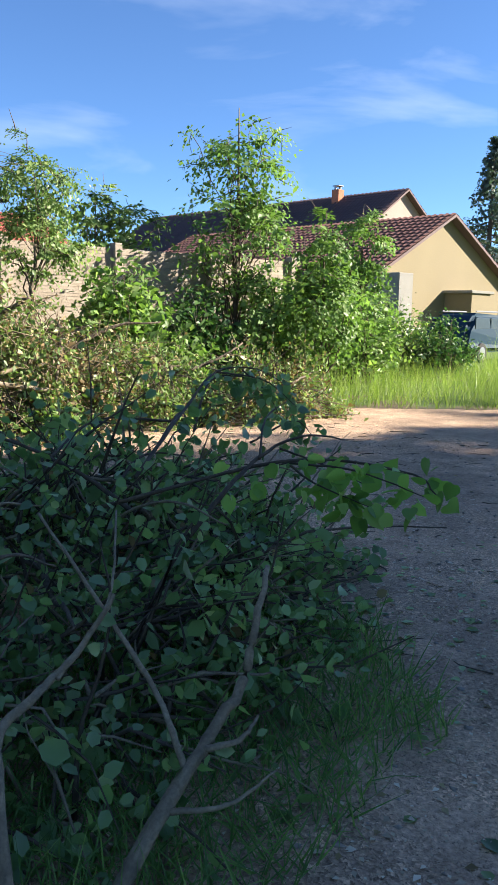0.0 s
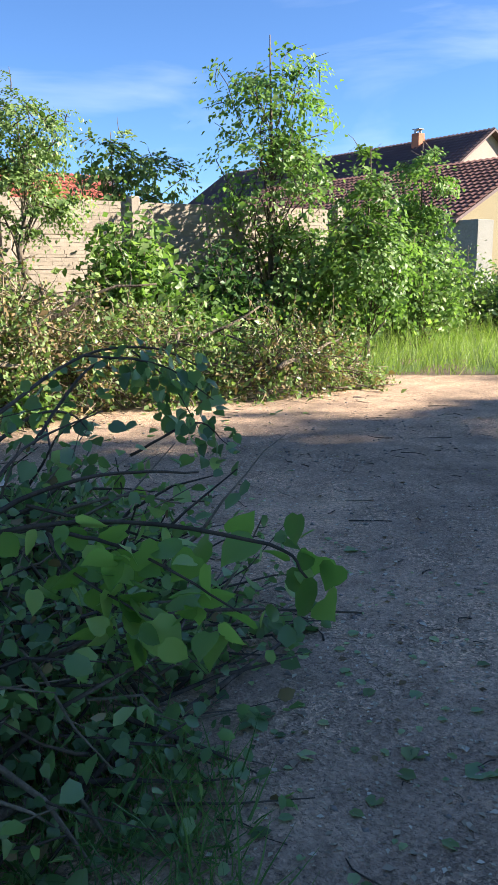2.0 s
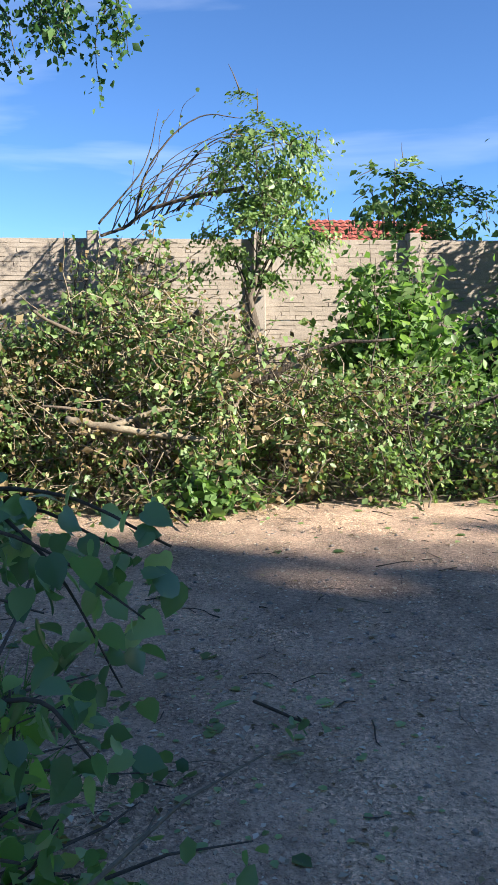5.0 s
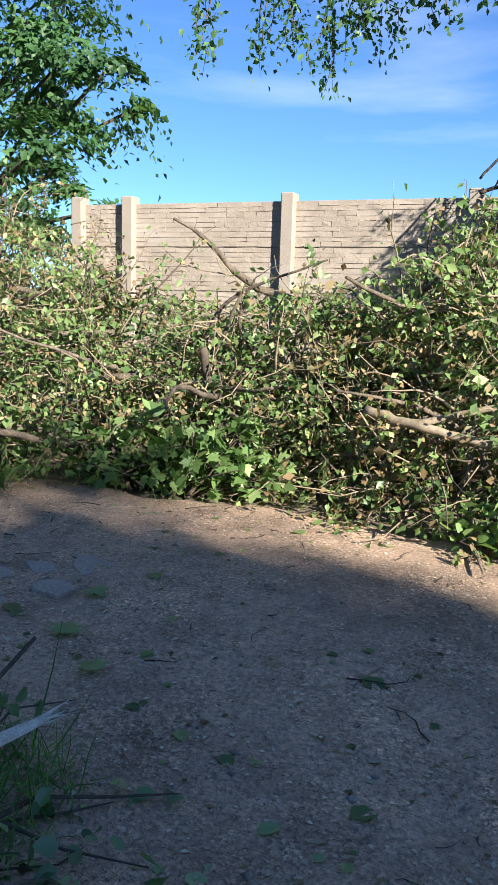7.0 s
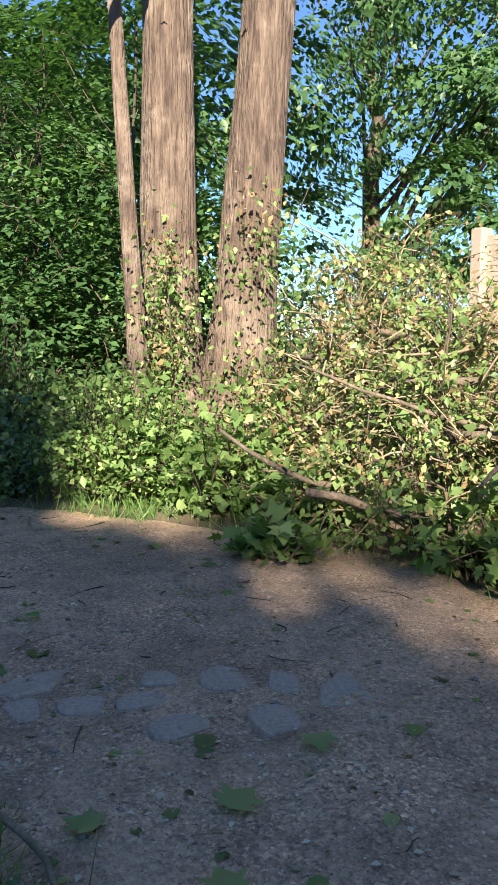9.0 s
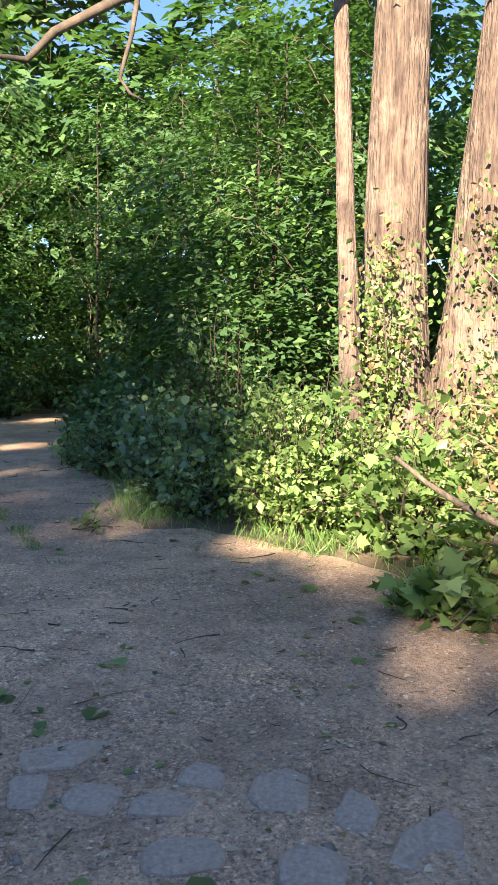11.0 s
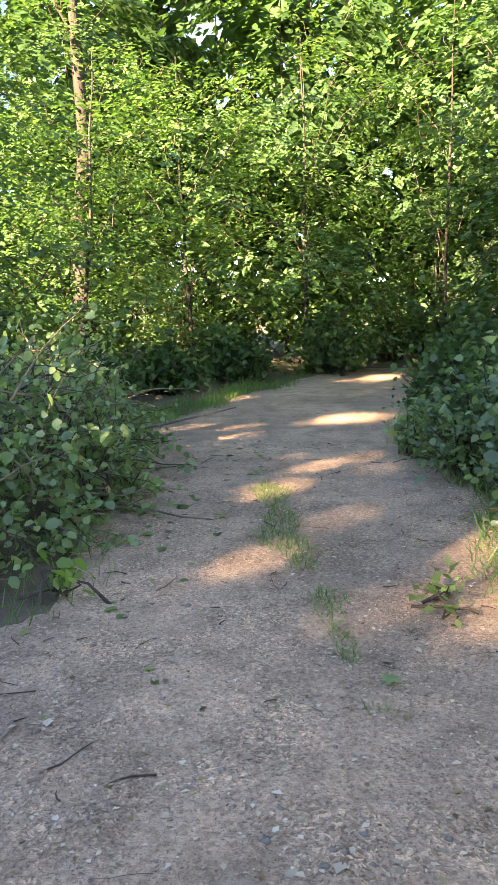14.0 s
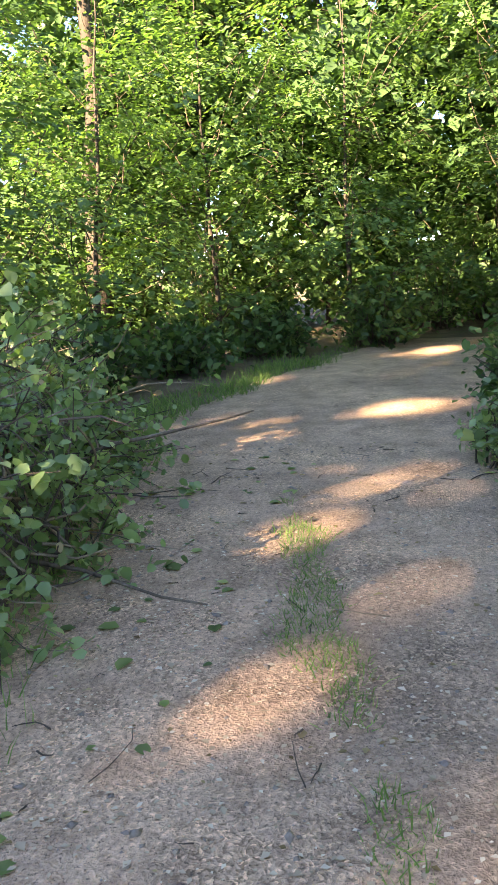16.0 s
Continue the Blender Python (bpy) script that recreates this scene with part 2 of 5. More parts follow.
def mesh_of(name, verts, faces, mat, tint=None, smooth=False):
    """One mesh from arrays: faces is (n, 3) or (n, 4)."""
    verts, faces = np.asarray(verts, np.float32), np.asarray(faces, np.int32)
    me = bpy.data.meshes.new(name)
    me.vertices.add(len(verts))
    me.vertices.foreach_set("co", verts.ravel())
    n, k = faces.shape
    me.loops.add(n * k)
    me.loops.foreach_set("vertex_index", faces.ravel())
    me.polygons.add(n)
    me.polygons.foreach_set("loop_start", np.arange(n, dtype=np.int32) * k)
    if tint is not None:
        me.attributes.new("tint", "FLOAT", "POINT").data.foreach_set("value", np.asarray(tint, np.float32))
    if smooth:
        me.polygons.foreach_set("use_smooth", np.ones(n, bool))
    me.update(calc_edges=True)
    me.materials.append(mat)
    return me


def child(name, me, parent, label="", kind=""):
    ob = new(name, me)
    ob.parent = parent
    return tagged(ob, label, kind=kind)


class Tubes:
    """Gathers tapered round pieces along polylines into one mesh."""

    def __init__(self, sides=5):
        self.v, self.f, self.tri, self.n, self.sides = [], [], [], 0, sides

    def add(self, pts, radii, sides=None, lumpy=0.0):
        k = sides or self.sides
        pts, radii = np.asarray(pts, float), np.asarray(radii, float)
        d = np.gradient(pts, axis=0)
        d /= np.linalg.norm(d, axis=1, keepdims=True) + 1e-9
        ref = np.where(np.abs(d[:, 2:3]) > 0.9, [[1.0, 0, 0]], [[0, 0, 1.0]])
        u = np.cross(d, ref)
        u /= np.linalg.norm(u, axis=1, keepdims=True) + 1e-9
        w = np.cross(d, u)
        a = np.arange(k) * 2 * np.pi / k
        rr = radii[:, None] * (1 + lumpy * rng.normal(size=(len(pts), k))) if lumpy else radii[:, None] * np.ones((1, k))
        ring = pts[:, None] + rr[..., None] * (np.cos(a)[None, :, None] * u[:, None] + np.sin(a)[None, :, None] * w[:, None])
        m = len(pts)
        idx = self.n + np.arange(m * k).reshape(m, k)
        q = np.stack([idx[:-1], np.roll(idx[:-1], -1, 1), np.roll(idx[1:], -1, 1), idx[1:]], -1).reshape(-1, 4)
        self.v.append(ring.reshape(-1, 3))
        self.f.append(q)
        tip = self.n + m * k
        self.v.append(pts[[0, -1]])
        cap0 = np.stack([idx[0], np.full(k, tip), np.full(k, tip), np.roll(idx[0], -1)], -1)
        cap1 = np.stack([idx[-1], np.roll(idx[-1], -1), np.full(k, tip + 1), np.full(k, tip + 1)], -1)
        if k > 3:
            self.tri += [cap0[:, [0, 1, 3]], cap1[:, [0, 1, 2]]]
        self.n = tip + 2

    def mesh(self, name, mat):
        f = np.concatenate(self.f)
        tri = np.concatenate([f[:, [0, 1, 2]], f[:, [0, 2, 3]]])
        tri = np.concatenate([tri, *self.tri])
        return mesh_of(name, np.concatenate(self.v), tri, mat, smooth=True)


def wander(start, way, length, n=6, bend=0.25, sag=0.0):
    """A crooked line from start along way; sag pulls it down along its length."""
    way = np.asarray(way, float) / (np.linalg.norm(way) + 1e-9)
    pts = [np.asarray(start, float)]
    step = length / (n - 1)
    for _ in range(n - 1):
        way = way + rng.normal(size=3) * bend + (0, 0, -sag)
        way /= np.linalg.norm(way)
        pts.append(pts[-1] + way * step)
    return np.array(pts)


# leaf outlines in the leaf's own plane: x across, y along, z curl
OVAL = (np.array([[0, 0, 0], [-.33, .45, .07], [0, 1, -.10], [.33, .45, .07]]), np.array([[0, 2, 1], [0, 3, 2]]))
ROUND = (np.array([[0, 0, 0], [-.36, .28, .07], [-.31, .70, .05], [0, 1.0, -.10], [.31, .70, .05], [.36, .28, .07]]),
         np.array([[0, 3, 2], [0, 2, 1], [0, 5, 4], [0, 4, 3]]))
HEART = (np.array([[0, .06, 0], [-.20, 0, .04], [-.40, .16, .09], [-.45, .42, .10], [-.33, .70, .06], [-.12, .92, -.03], [0, 1.06, -.12], [.12, .92, -.03], [.33, .70, .06], [.45, .42, .10], [.40, .16, .09], [.20, 0, .04], [0, .35, .0], [0, .7, -.03]]),
         np.array([[12, 0, 1], [12, 1, 2], [12, 2, 3], [12, 3, 4], [12, 4, 13], [13, 4, 5], [13, 5, 6], [0, 12, 11], [11, 12, 10], [10, 12, 9], [9, 12, 8], [8, 12, 13], [8, 13, 7], [7, 13, 6]]))
_lobes = [(0, 0), (-.22, .02), (-.55, .20), (-.34, .32), (-.62, .62), (-.27, .58), (-.16, .78), (0, 1.05), (.16, .78), (.27, .58), (.62, .62), (.34, .32), (.55, .20), (.22, .02)]
LOBED = (np.array([[x, y, 0.10 * abs(x) - 0.12 * y * y] for x, y in _lobes] + [[0, .42, 0]]),
         np.array([[14, (i + 1) % 14, i] for i in range(14)]))
BLADE = (np.array([[-.5, 0, 0], [.5, 0, 0], [-.32, .55, .10], [.32, .55, .10], [0, 1, .34]]), np.array([[0, 1, 3], [0, 3, 2], [2, 3, 4]]))


def leaves(name, at, size, mat, shape=OVAL, up=0.6, hang=0.0, out=None, tint=None, spread=0.25):
    """Leaves at the given places: up turns the blades to the sky, hang points their tips down."""
    at = np.asarray(at, float)
    n = len(at)
    normal = rng.normal(size=(n, 3))
    normal /= np.linalg.norm(normal, axis=1, keepdims=True)
    normal = normal * (1 - up) + np.array([0, 0, up])
    if out is not None:
        normal = normal + out * 0.7
    normal /= np.linalg.norm(normal, axis=1, keepdims=True) + 1e-9
    tip = rng.normal(size=(n, 3)) + np.array([0, 0, -hang * 2.0])
    tip -= (tip * normal).sum(1, keepdims=True) * normal
    tip /= np.linalg.norm(tip, axis=1, keepdims=True) + 1e-9
    side = np.cross(tip, normal)
    s = size * np.exp(rng.normal(size=n) * spread)
    tv, tf = shape
    v = at[:, None] + s[:, None, None] * (tv[None, :, 0:1] * side[:, None] + tv[None, :, 1:2] * tip[:, None] + tv[None, :, 2:3] * normal[:, None])
    f = (np.arange(n) * len(tv))[:, None, None] + tf[None]
    t = rng.random(n) if tint is None else np.clip(tint + rng.normal(size=n) * 0.15, 0, 1)
    return mesh_of(name, v.reshape(-1, 3), f.reshape(-1, 3), mat, np.repeat(t, len(tv)))


def along(line, n, scatter):
    """n places scattered along a polyline, past its first fifth."""
    k = 0.2 + 0.8 * rng.random(n)
    x = k * (len(line) - 1)
    i = np.minimum(x.astype(int), len(line) - 2)
    p = line[i] + (x - i)[:, None] * (line[i + 1] - line[i])
    return p + rng.normal(size=(n, 3)) * scatter


def rooted(name, at, label, category, group="", kind=""):
    ob = new(name)
    ob.location = at
    ob.empty_display_size = 0.2
    return tagged(ob, label, category, group, kind)


def local(me, at):
    """Moves a mesh that was made in the world's place to its root's."""
    me.transform(Matrix.Translation(-Vector(at)))
    return me


def brush_heap(at, size, angle, label, twigs, per, leaf, mat, shape=OVAL, dry=0.12, pale=0.3, limbs=8, profile=1.0, clear=None, group="", limb_r=0.03, spikes=30, bare=-0.32):
    """A heap of cut branches: thick limbs, many leafy twigs lying over one another, leaves withered here and there."""
    root = rooted("brush_heap", at, label, "brush heap", group)
    c, s = math.cos(radians(angle)), math.sin(radians(angle))
    spin = np.array([[c, -s, 0], [s, c, 0], [0, 0, 1]])
    size = np.array(size, float)
    thick, thin, pal, spots = Tubes(6), Tubes(3), Tubes(3), []

    def surface_point(k=1):
        while True:
            r, a = math.sqrt(rng.random()), rng.random() * 2 * math.pi
            x, y = r * math.cos(a), r * math.sin(a)
            top = (1 - r ** 2.4) ** 0.7 * profile * (0.72 + 0.75 * noise.noise((at[0] + x * size[0] * .9, at[1] + y * size[1] * .9, 3.1)))
            z = top * (1 - 0.55 * rng.random() ** 1.6)
            p = spin @ (np.array([x, y, max(z, 0.03)]) * size) + at
            if clear is None or not clear(p):
                return p, a
    for _ in range(limbs):
        p, a = surface_point()
        way = spin @ np.array([math.cos(a + rng.normal() * 1.2), math.sin(a + rng.normal() * 1.2), rng.normal() * 0.25])
        n = 8
        line = wander(p - way * 0.5, way, 0.9 + 1.0 * rng.random(), n, 0.16, 0.02)
        line[:, 2] = np.maximum(line[:, 2], 0.04)
        thick.add(line, np.linspace(limb_r, limb_r * 0.3, n) * (0.6 + 0.8 * rng.random()), 6, 0.06)
    for _ in range(twigs):
        p, a = surface_point()
        way = spin @ np.array([math.cos(a) * 0.8, math.sin(a) * 0.8, 0.15]) + rng.normal(size=3) * 0.75
        line = wander(p, way, 0.25 + 0.5 * rng.random(), 4, 0.32, 0.12)
        line[:, 2] = np.maximum(line[:, 2], 0.02)
        (pal if rng.random() < pale else thin).add(line, np.linspace(0.0075, 0.002, 4) * (0.6 + rng.random()), 3)
        spots.append(along(line, rng.integers(per // 2, per + per // 2 + 1), 0.035))
    for _ in range(spikes):
        p, a = surface_point()
        line = wander(p, rng.normal(size=3) * 0.6 + (0, 0, 0.9), 0.45 + 0.65 * rng.random(), 7, 0.2, 0.10)
        line[:, 2] = np.maximum(line[:, 2], 0.02)
        (pal if rng.random() < pale else thin).add(line, np.linspace(0.011, 0.002, 7), 4)
        spots.append(along(line, per, 0.05))
    spots = np.concatenate(spots)
    spots[:, 2] = np.maximum(spots[:, 2], 0.02)
    lush = np.array([noise.noise((p[0] * 2.3, p[1] * 2.3, p[2] * 2.6)) for p in spots]) + 0.22 * rng.normal(size=len(spots)) > bare
    spots = spots[lush]
    if clear is not None:
        spots = np.array([p for p in spots if not clear(p)])
    brown = rng.random(len(spots)) < dry * (0.5 + np.array([noise.noise((p[0] * 1.1, p[1] * 1.1, p[2] * 1.3)) for p in spots]) + 0.5)
    child("limb", local(thick.mesh("limb", BARK), at), root, kind="stuff")
    child("twig", local(thin.mesh("twig", TWIG), at), root, kind="stuff")
    child("dry_twig", local(pal.mesh("dry_twig", TWIG_PALE), at), root, "pale dry twigs", "stuff")
    tone = 0.52 + 0.5 * np.array([noise.noise((p[0] * 3.1, p[1] * 3.1, p[2] * 3.3 + 8)) for p in spots]) + 0.12 * rng.normal(size=len(spots))
    child("leaf", local(leaves("leaf", spots[~brown], leaf, mat, shape, 0.35, 0.35, None, tone[~brown]), at), root, "wilting green leaves", "stuff")
    if brown.any():
        child("dry_leaf", local(leaves("dry_leaf", spots[brown], leaf * 0.85, LEAF_DRY, shape, 0.3, 0.4), at), root, "withered brown leaves", "stuff")
    return root


def crown_points(centre, radii, clumps, per, rough=0.28, flat=0.25, shell=0.62, spray=False):
    """Leaf places in uneven clumps through an egg-shaped crown, with the clumps' own centres."""
    centre, radii = np.asarray(centre, float), np.asarray(radii, float)
    d = rng.normal(size=(clumps, 3))
    d /= np.linalg.norm(d, axis=1, keepdims=True)
    r = (shell + (1 - shell) * rng.random(clumps)) * (1 + rough * rng.normal(size=clumps) * 0.6)
    mids = centre + d * r[:, None] * radii
    size = np.minimum(radii.mean() * (0.13 + 0.15 * rng.random(clumps)), 0.45)
    if spray:
        size, flat = 0.34 + 0.24 * rng.random(clumps), 0.15
    off = rng.normal(size=(clumps, per, 3)) * np.array([1, 1, flat])
    off[..., 2] -= 0.30 * (off[..., 0] ** 2 + off[..., 1] ** 2) - 0.3
    pts = mids[:, None] + off * size[:, None, None]
    out = np.repeat(d, per, 0)
    return mids, pts.reshape(-1, 3), out


def tree(name, at, height, girth, crowns, label, mat, leaf, clumps, per, lean=(0, 0), shape=OVAL, bark=None, hang=0.25, category="tree", group="", up=0.45, limbs=14, first=0.25, low=0.0, thin=1.0, spray=False, gaps=None):
    """A tapered trunk with limbs to its leaf clumps. crowns: rows of (centre, radii) in the world."""
    root = rooted(name, at, label, category, group)
    wood, foliage, outs, tints = Tubes(7), [], [], []
    top = np.array([at[0] + lean[0], at[1] + lean[1], at[2] + height])
    n = 9
    trunk = np.linspace(np.array(at, float) - (0, 0, 0.05), top, n)
    trunk[1:-1, :2] += rng.normal(size=(n - 2, 2)) * girth * 0.45
    k = np.linspace(0, 1, n)
    wood.add(trunk, girth * (1.0 - 0.85 * k) + girth * 0.45 * np.exp(-k * 14), 9, 0.05)
    boughs = Tubes(4)
    total = sum(np.prod(r) ** (2 / 3) for _, r in crowns)
    for centre, radii in crowns:
        share = max(4, int(clumps * np.prod(radii) ** (2 / 3) / total))
        mids, pts, out = crown_points(centre, radii, share, per, spray=spray)
        keep = pts[:, 2] > low
        if gaps is not None:
            keep &= ~gaps(pts)
        foliage.append(pts[keep])
        outs.append(out[keep])
        tints.append(np.repeat(0.25 + 0.5 * rng.random(share), per)[keep])
        for m in mids[: max(3, int(limbs * share / clumps))]:
            h = np.clip((m[2] - at[2]) / height - 0.22 - 0.1 * rng.random(), first, 0.93)
            j = h * (n - 1)
            i = int(j)
            p = trunk[i] + (j - i) * (trunk[i + 1] - trunk[i])
            mid = (p + m) / 2 + rng.normal(size=3) * 0.12 + (0, 0, 0.12)
            rad = girth * 0.32 * (1.1 - h)
            boughs.add([p, (p + mid) / 2 + rng.normal(size=3) * 0.05, mid, (mid + m) / 2 + rng.normal(size=3) * 0.06, m], np.linspace(rad, rad * 0.25 + 0.004, 5), 5)
        for m in mids:
            for _ in range(1):
                line = wander(m, rng.normal(size=3) + (0, 0, 0.2), 0.25 * float(np.mean(radii)) + 0.15, 4, 0.3, 0.05)
                boughs.add(line, np.linspace(0.010, 0.003, 4) * thin, 3)
    child("trunk", local(wood.mesh("trunk", bark or BARK), at), root)
    child("branch", local(boughs.mesh("branch", TWIG), at), root, kind="stuff")
    child("foliage", local(leaves("foliage", np.concatenate(foliage), leaf, mat, shape, up, hang, np.concatenate(outs) * (0.4 if spray else 1.0), np.concatenate(tints)), at), root, kind="stuff")
    return root


def bush(at, radii, label, mat, leaf, stems, per, shape=OVAL, group="", hang=0.2, lift=0.0, category="bush", name="bush"):
    """Many stems rising from the ground, arching outwards, with leaves along their outer part."""
    root = rooted(name, at, label, category, group)
    wood, spots = Tubes(3), []
    per, leaf = max(4, round(per * 0.82)), leaf * 1.08
    for _ in range(stems):
        a, r = rng.random() * 2 * math.pi, math.sqrt(rng.random())
        goal = np.array([math.cos(a) * r * radii[0], math.sin(a) * r * radii[1], radii[2] * (0.35 + 0.75 * rng.random()) * (1 - 0.5 * r * r)])
        foot = goal * (0.35, 0.35, 0) + rng.normal(size=3) * (0.08, 0.08, 0)
        line = np.array([foot, foot * 0.6 + goal * (0.3, 0.3, 0.45), foot * 0.2 + goal * (0.75, 0.75, 0.85), goal]) + rng.normal(size=(4, 3)) * (0.04, 0.04, 0.02)
        line[:, 2] = np.maximum(line[:, 2], 0)
        wood.add(line + at, np.linspace(0.012, 0.003, 4), 3)
        p = along(line, per, 0.045 + 0.06 * float(np.mean(radii)))
        spots.append(p[p[:, 2] > lift + 0.03])
    child("stem", local(wood.mesh("stem", TWIG), at), root, kind="stuff")
    p = np.concatenate(spots) + at
    child("foliage", local(leaves("foliage", p, leaf, mat, shape, 0.5, hang), at), root, kind="stuff")
    return root


def grass_patch(name, places, height, mat, label, width=0.007, lean=0.35, group=""):
    """Grass blades, each bent to its own side."""
    places = np.asarray(places, float)
    n = len(places)
    h = height * np.exp(rng.normal(size=n) * 0.3)
    tip = np.stack([rng.normal(size=n) * lean, rng.normal(size=n) * lean, np.ones(n)], 1)
    tip /= np.linalg.norm(tip, axis=1, keepdims=True)
    side = np.cross(tip, rng.normal(size=(n, 3)))
    side /= np.linalg.norm(side, axis=1, keepdims=True)
    bend = np.cross(side, tip)
    tv, tf = BLADE
    v = places[:, None] + (width * tv[None, :, 0:1] * side[:, None] + h[:, None, None] * (tv[None, :, 1:2] * tip[:, None] + tv[None, :, 2:3] * bend[:, None]))
    f = (np.arange(n) * 5)[:, None, None] + tf[None]
    ob = new(name, mesh_of(name, v.reshape(-1, 3), f.reshape(-1, 3), mat, np.repeat(rng.random(n), 5)))
    return tagged(ob, label, "grass", group, "stuff")


def box(bm, lo, hi, taper=0.0):
    m = Matrix.Translation([(a + b) / 2 for a, b in zip(lo, hi)]) @ Matrix.Diagonal([*(b - a for a, b in zip(lo, hi)), 1])
    return bmesh.ops.create_cube(bm, size=1, matrix=m)["verts"]


def bm_mesh(name, bm, mat, bevel=0.0, segments=1):
    if bevel:
        bmesh.ops.bevel(bm, geom=bm.edges[:], offset=bevel, segments=segments, affect="EDGES")
    me = bpy.data.meshes.new(name)
    bm.to_mesh(me)
    bm.free()
    me.materials.append(mat)
    return me


def box_mesh(name, lo, hi, mat, bevel=0.0):
    bm = bmesh.new()
    box(bm, lo, hi)
    return bm_mesh(name, bm, mat, bevel)


# ---------------------------------------------------------------- ground
def ground_height(x, y):
    near = 1.0 / (1.0 + ((x + 2) ** 2 + (y - 1) ** 2) / 500)
    return near * (0.025 * noise.noise((x * 0.5, y * 0.5, 0.3)) + 0.016 * noise.noise((x * 2.1, y * 2.1, 1.7)) + 0.006 * noise.noise((x * 5.3, y * 5.3, 4.1)))


def axis_steps(lo, hi, step, far):
    a = list(np.arange(lo, hi + step / 2, step))
    g, k = step, 0
    while a[0] > -far:
        g *= 1.5
        a.insert(0, a[0] - g)
    g = step
    while a[-1] < far:
        g *= 1.5
        a.append(a[-1] + g)
    return np.array(a)


def sheet(xs, ys, drop):
    v = np.array([[x, y, ground_height(x, y) - drop] for y in ys for x in xs])
    i = np.arange(len(xs) * len(ys)).reshape(len(ys), len(xs))
    return v, np.stack([i[:-1, :-1], i[:-1, 1:], i[1:, 1:], i[1:, :-1]], -1).reshape(-1, 4)


v, f = sheet(axis_steps(-24, 14, 0.4, 900), axis_steps(-9, 9, 0.4, 900), 0.014)
tagged(new("ground", mesh_of("ground", v, f, SOIL, smooth=True)), "dark forest soil with leaf mould and patches of moss", "ground", kind="structure")


def on_track(x, y):
    """How far inside the trodden earth a place lies, in metres; negative off it."""
    wob = 0.20 * noise.noise((x * 0.8, y * 0.8, 5.0)) + 0.10 * noise.noise((x * 2.7, y * 2.7, 9.0))
    left = -0.05 + 0.19 * (x + 4.1) if x > -9.3 else -1.04 - 0.06 * (x + 9.3)
    right = 2.15 - 0.02 * (x + 6)
    if x < -11:
        left += 0.22 * (-11 - x)
        right += 0.16 * (-11 - x)
    if x > -4.1:
        left -= 1.1 * (x + 4.1)
        right += min(0.50 * (x + 4.9), 1.62) if x > -4.9 else 0
    if x > 6.3:
        right = 3.62 + 0.55 * min(1.0, (x - 6.3) * 1.5) - 0.72 * max(0.0, x - 7.6)
    return min(y - max(left, -7.5), right - y, x + 18) + wob


step = 0.1
xs, ys = np.arange(-18.5, 26, step), np.arange(-7, 5.0, step)
inside = np.array([[on_track(x, y) for x in xs] for y in ys])
v, f = sheet(xs, ys, 0.0)
depth = np.clip(inside.ravel() / 0.25, -1, 1)
v[:, 2] += np.where(depth > -0.4, 0.006 * depth, 0.05 * (depth + 0.4))
cell = np.maximum.reduce([inside[:-1, :-1], inside[1:, :-1], inside[:-1, 1:], inside[1:, 1:]]).ravel() > -0.15
tagged(new("track", mesh_of("track", v, f[cell], DIRT, smooth=True)), "grey-brown trodden earth track with gravel and twigs", "dirt track", kind="structure")

# ---------------------------------------------------------------- concrete wall
WALL_Y, TOP = 7.5, 2.5


def slab_mesh(k):
    """A cast panel, 1.88 m by 0.5 m, its face in stone-like courses."""
    r = random.Random(k)
    bm = bmesh.new()
    box(bm, (-0.94, 0.012, 0.0005), (0.94, 0.05, 0.4995))
    z = 0.006
    rows = [0.055, 0.05, 0.062, 0.048, 0.058, 0.052, 0.06, 0.05, 0.053]
    for h in rows:
        x = -0.938
        while x < 0.93:
            w = min(r.uniform(0.10, 0.34), 0.938 - x)
            if 0.938 - x - w < 0.10:
                w = 0.938 - x
            d = r.uniform(0.0, 0.005)
            vs = box(bm, (x + 0.001, -0.001 - d, z + 0.0015), (x + w - 0.001, 0.0125, z + h - 0.0015))
            for q in vs:
                if q.co.y < 0:
                    q.co.x += r.uniform(-0.004, 0.004)
                    q.co.z += r.uniform(-0.004, 0.004)
                    q.co.y += r.uniform(-0.004, 0.004)
            x += w
        z += h
    return bm_mesh("concrete_panel", bm, CONCRETE)


def post_mesh():
    bm = bmesh.new()
    box(bm, (-0.075, -0.10, -0.1), (0.075, 0.09, 2.58))
    return bm_mesh("post", bm, POSTMAT, 0.012)


SLABS, POST = [slab_mesh(k) for k in range(4)], post_mesh()


def wall_run(name, start, end, label):
    """Posts every 2 m with five panels stacked between them."""
    a, b = Vector((*start, 0)), Vector((*end, 0))
    root = rooted(name, a, label, "concrete wall", kind="structure")
    n = max(1, round((b - a).length / 2.0))
    root.rotation_euler = (0, 0, math.atan2(b.y - a.y, b.x - a.x))
    for i in range(n):
        for j in range(5):
            p = new("concrete_panel", SLABS[(i * 3 + j * 2 + (i * j) % 3) % 4])
            p.parent, p.location = root, (i * 2.0 + 1.0, 0, j * 0.5 + 0)
            if (i + j) % 3 == 1:
                p.scale = (-1, 1, 1)
    for i in range(n + 1):
        p = new("post", POST)
        p.parent, p.location = root, (i * 2.0, 0, 0)
    return root


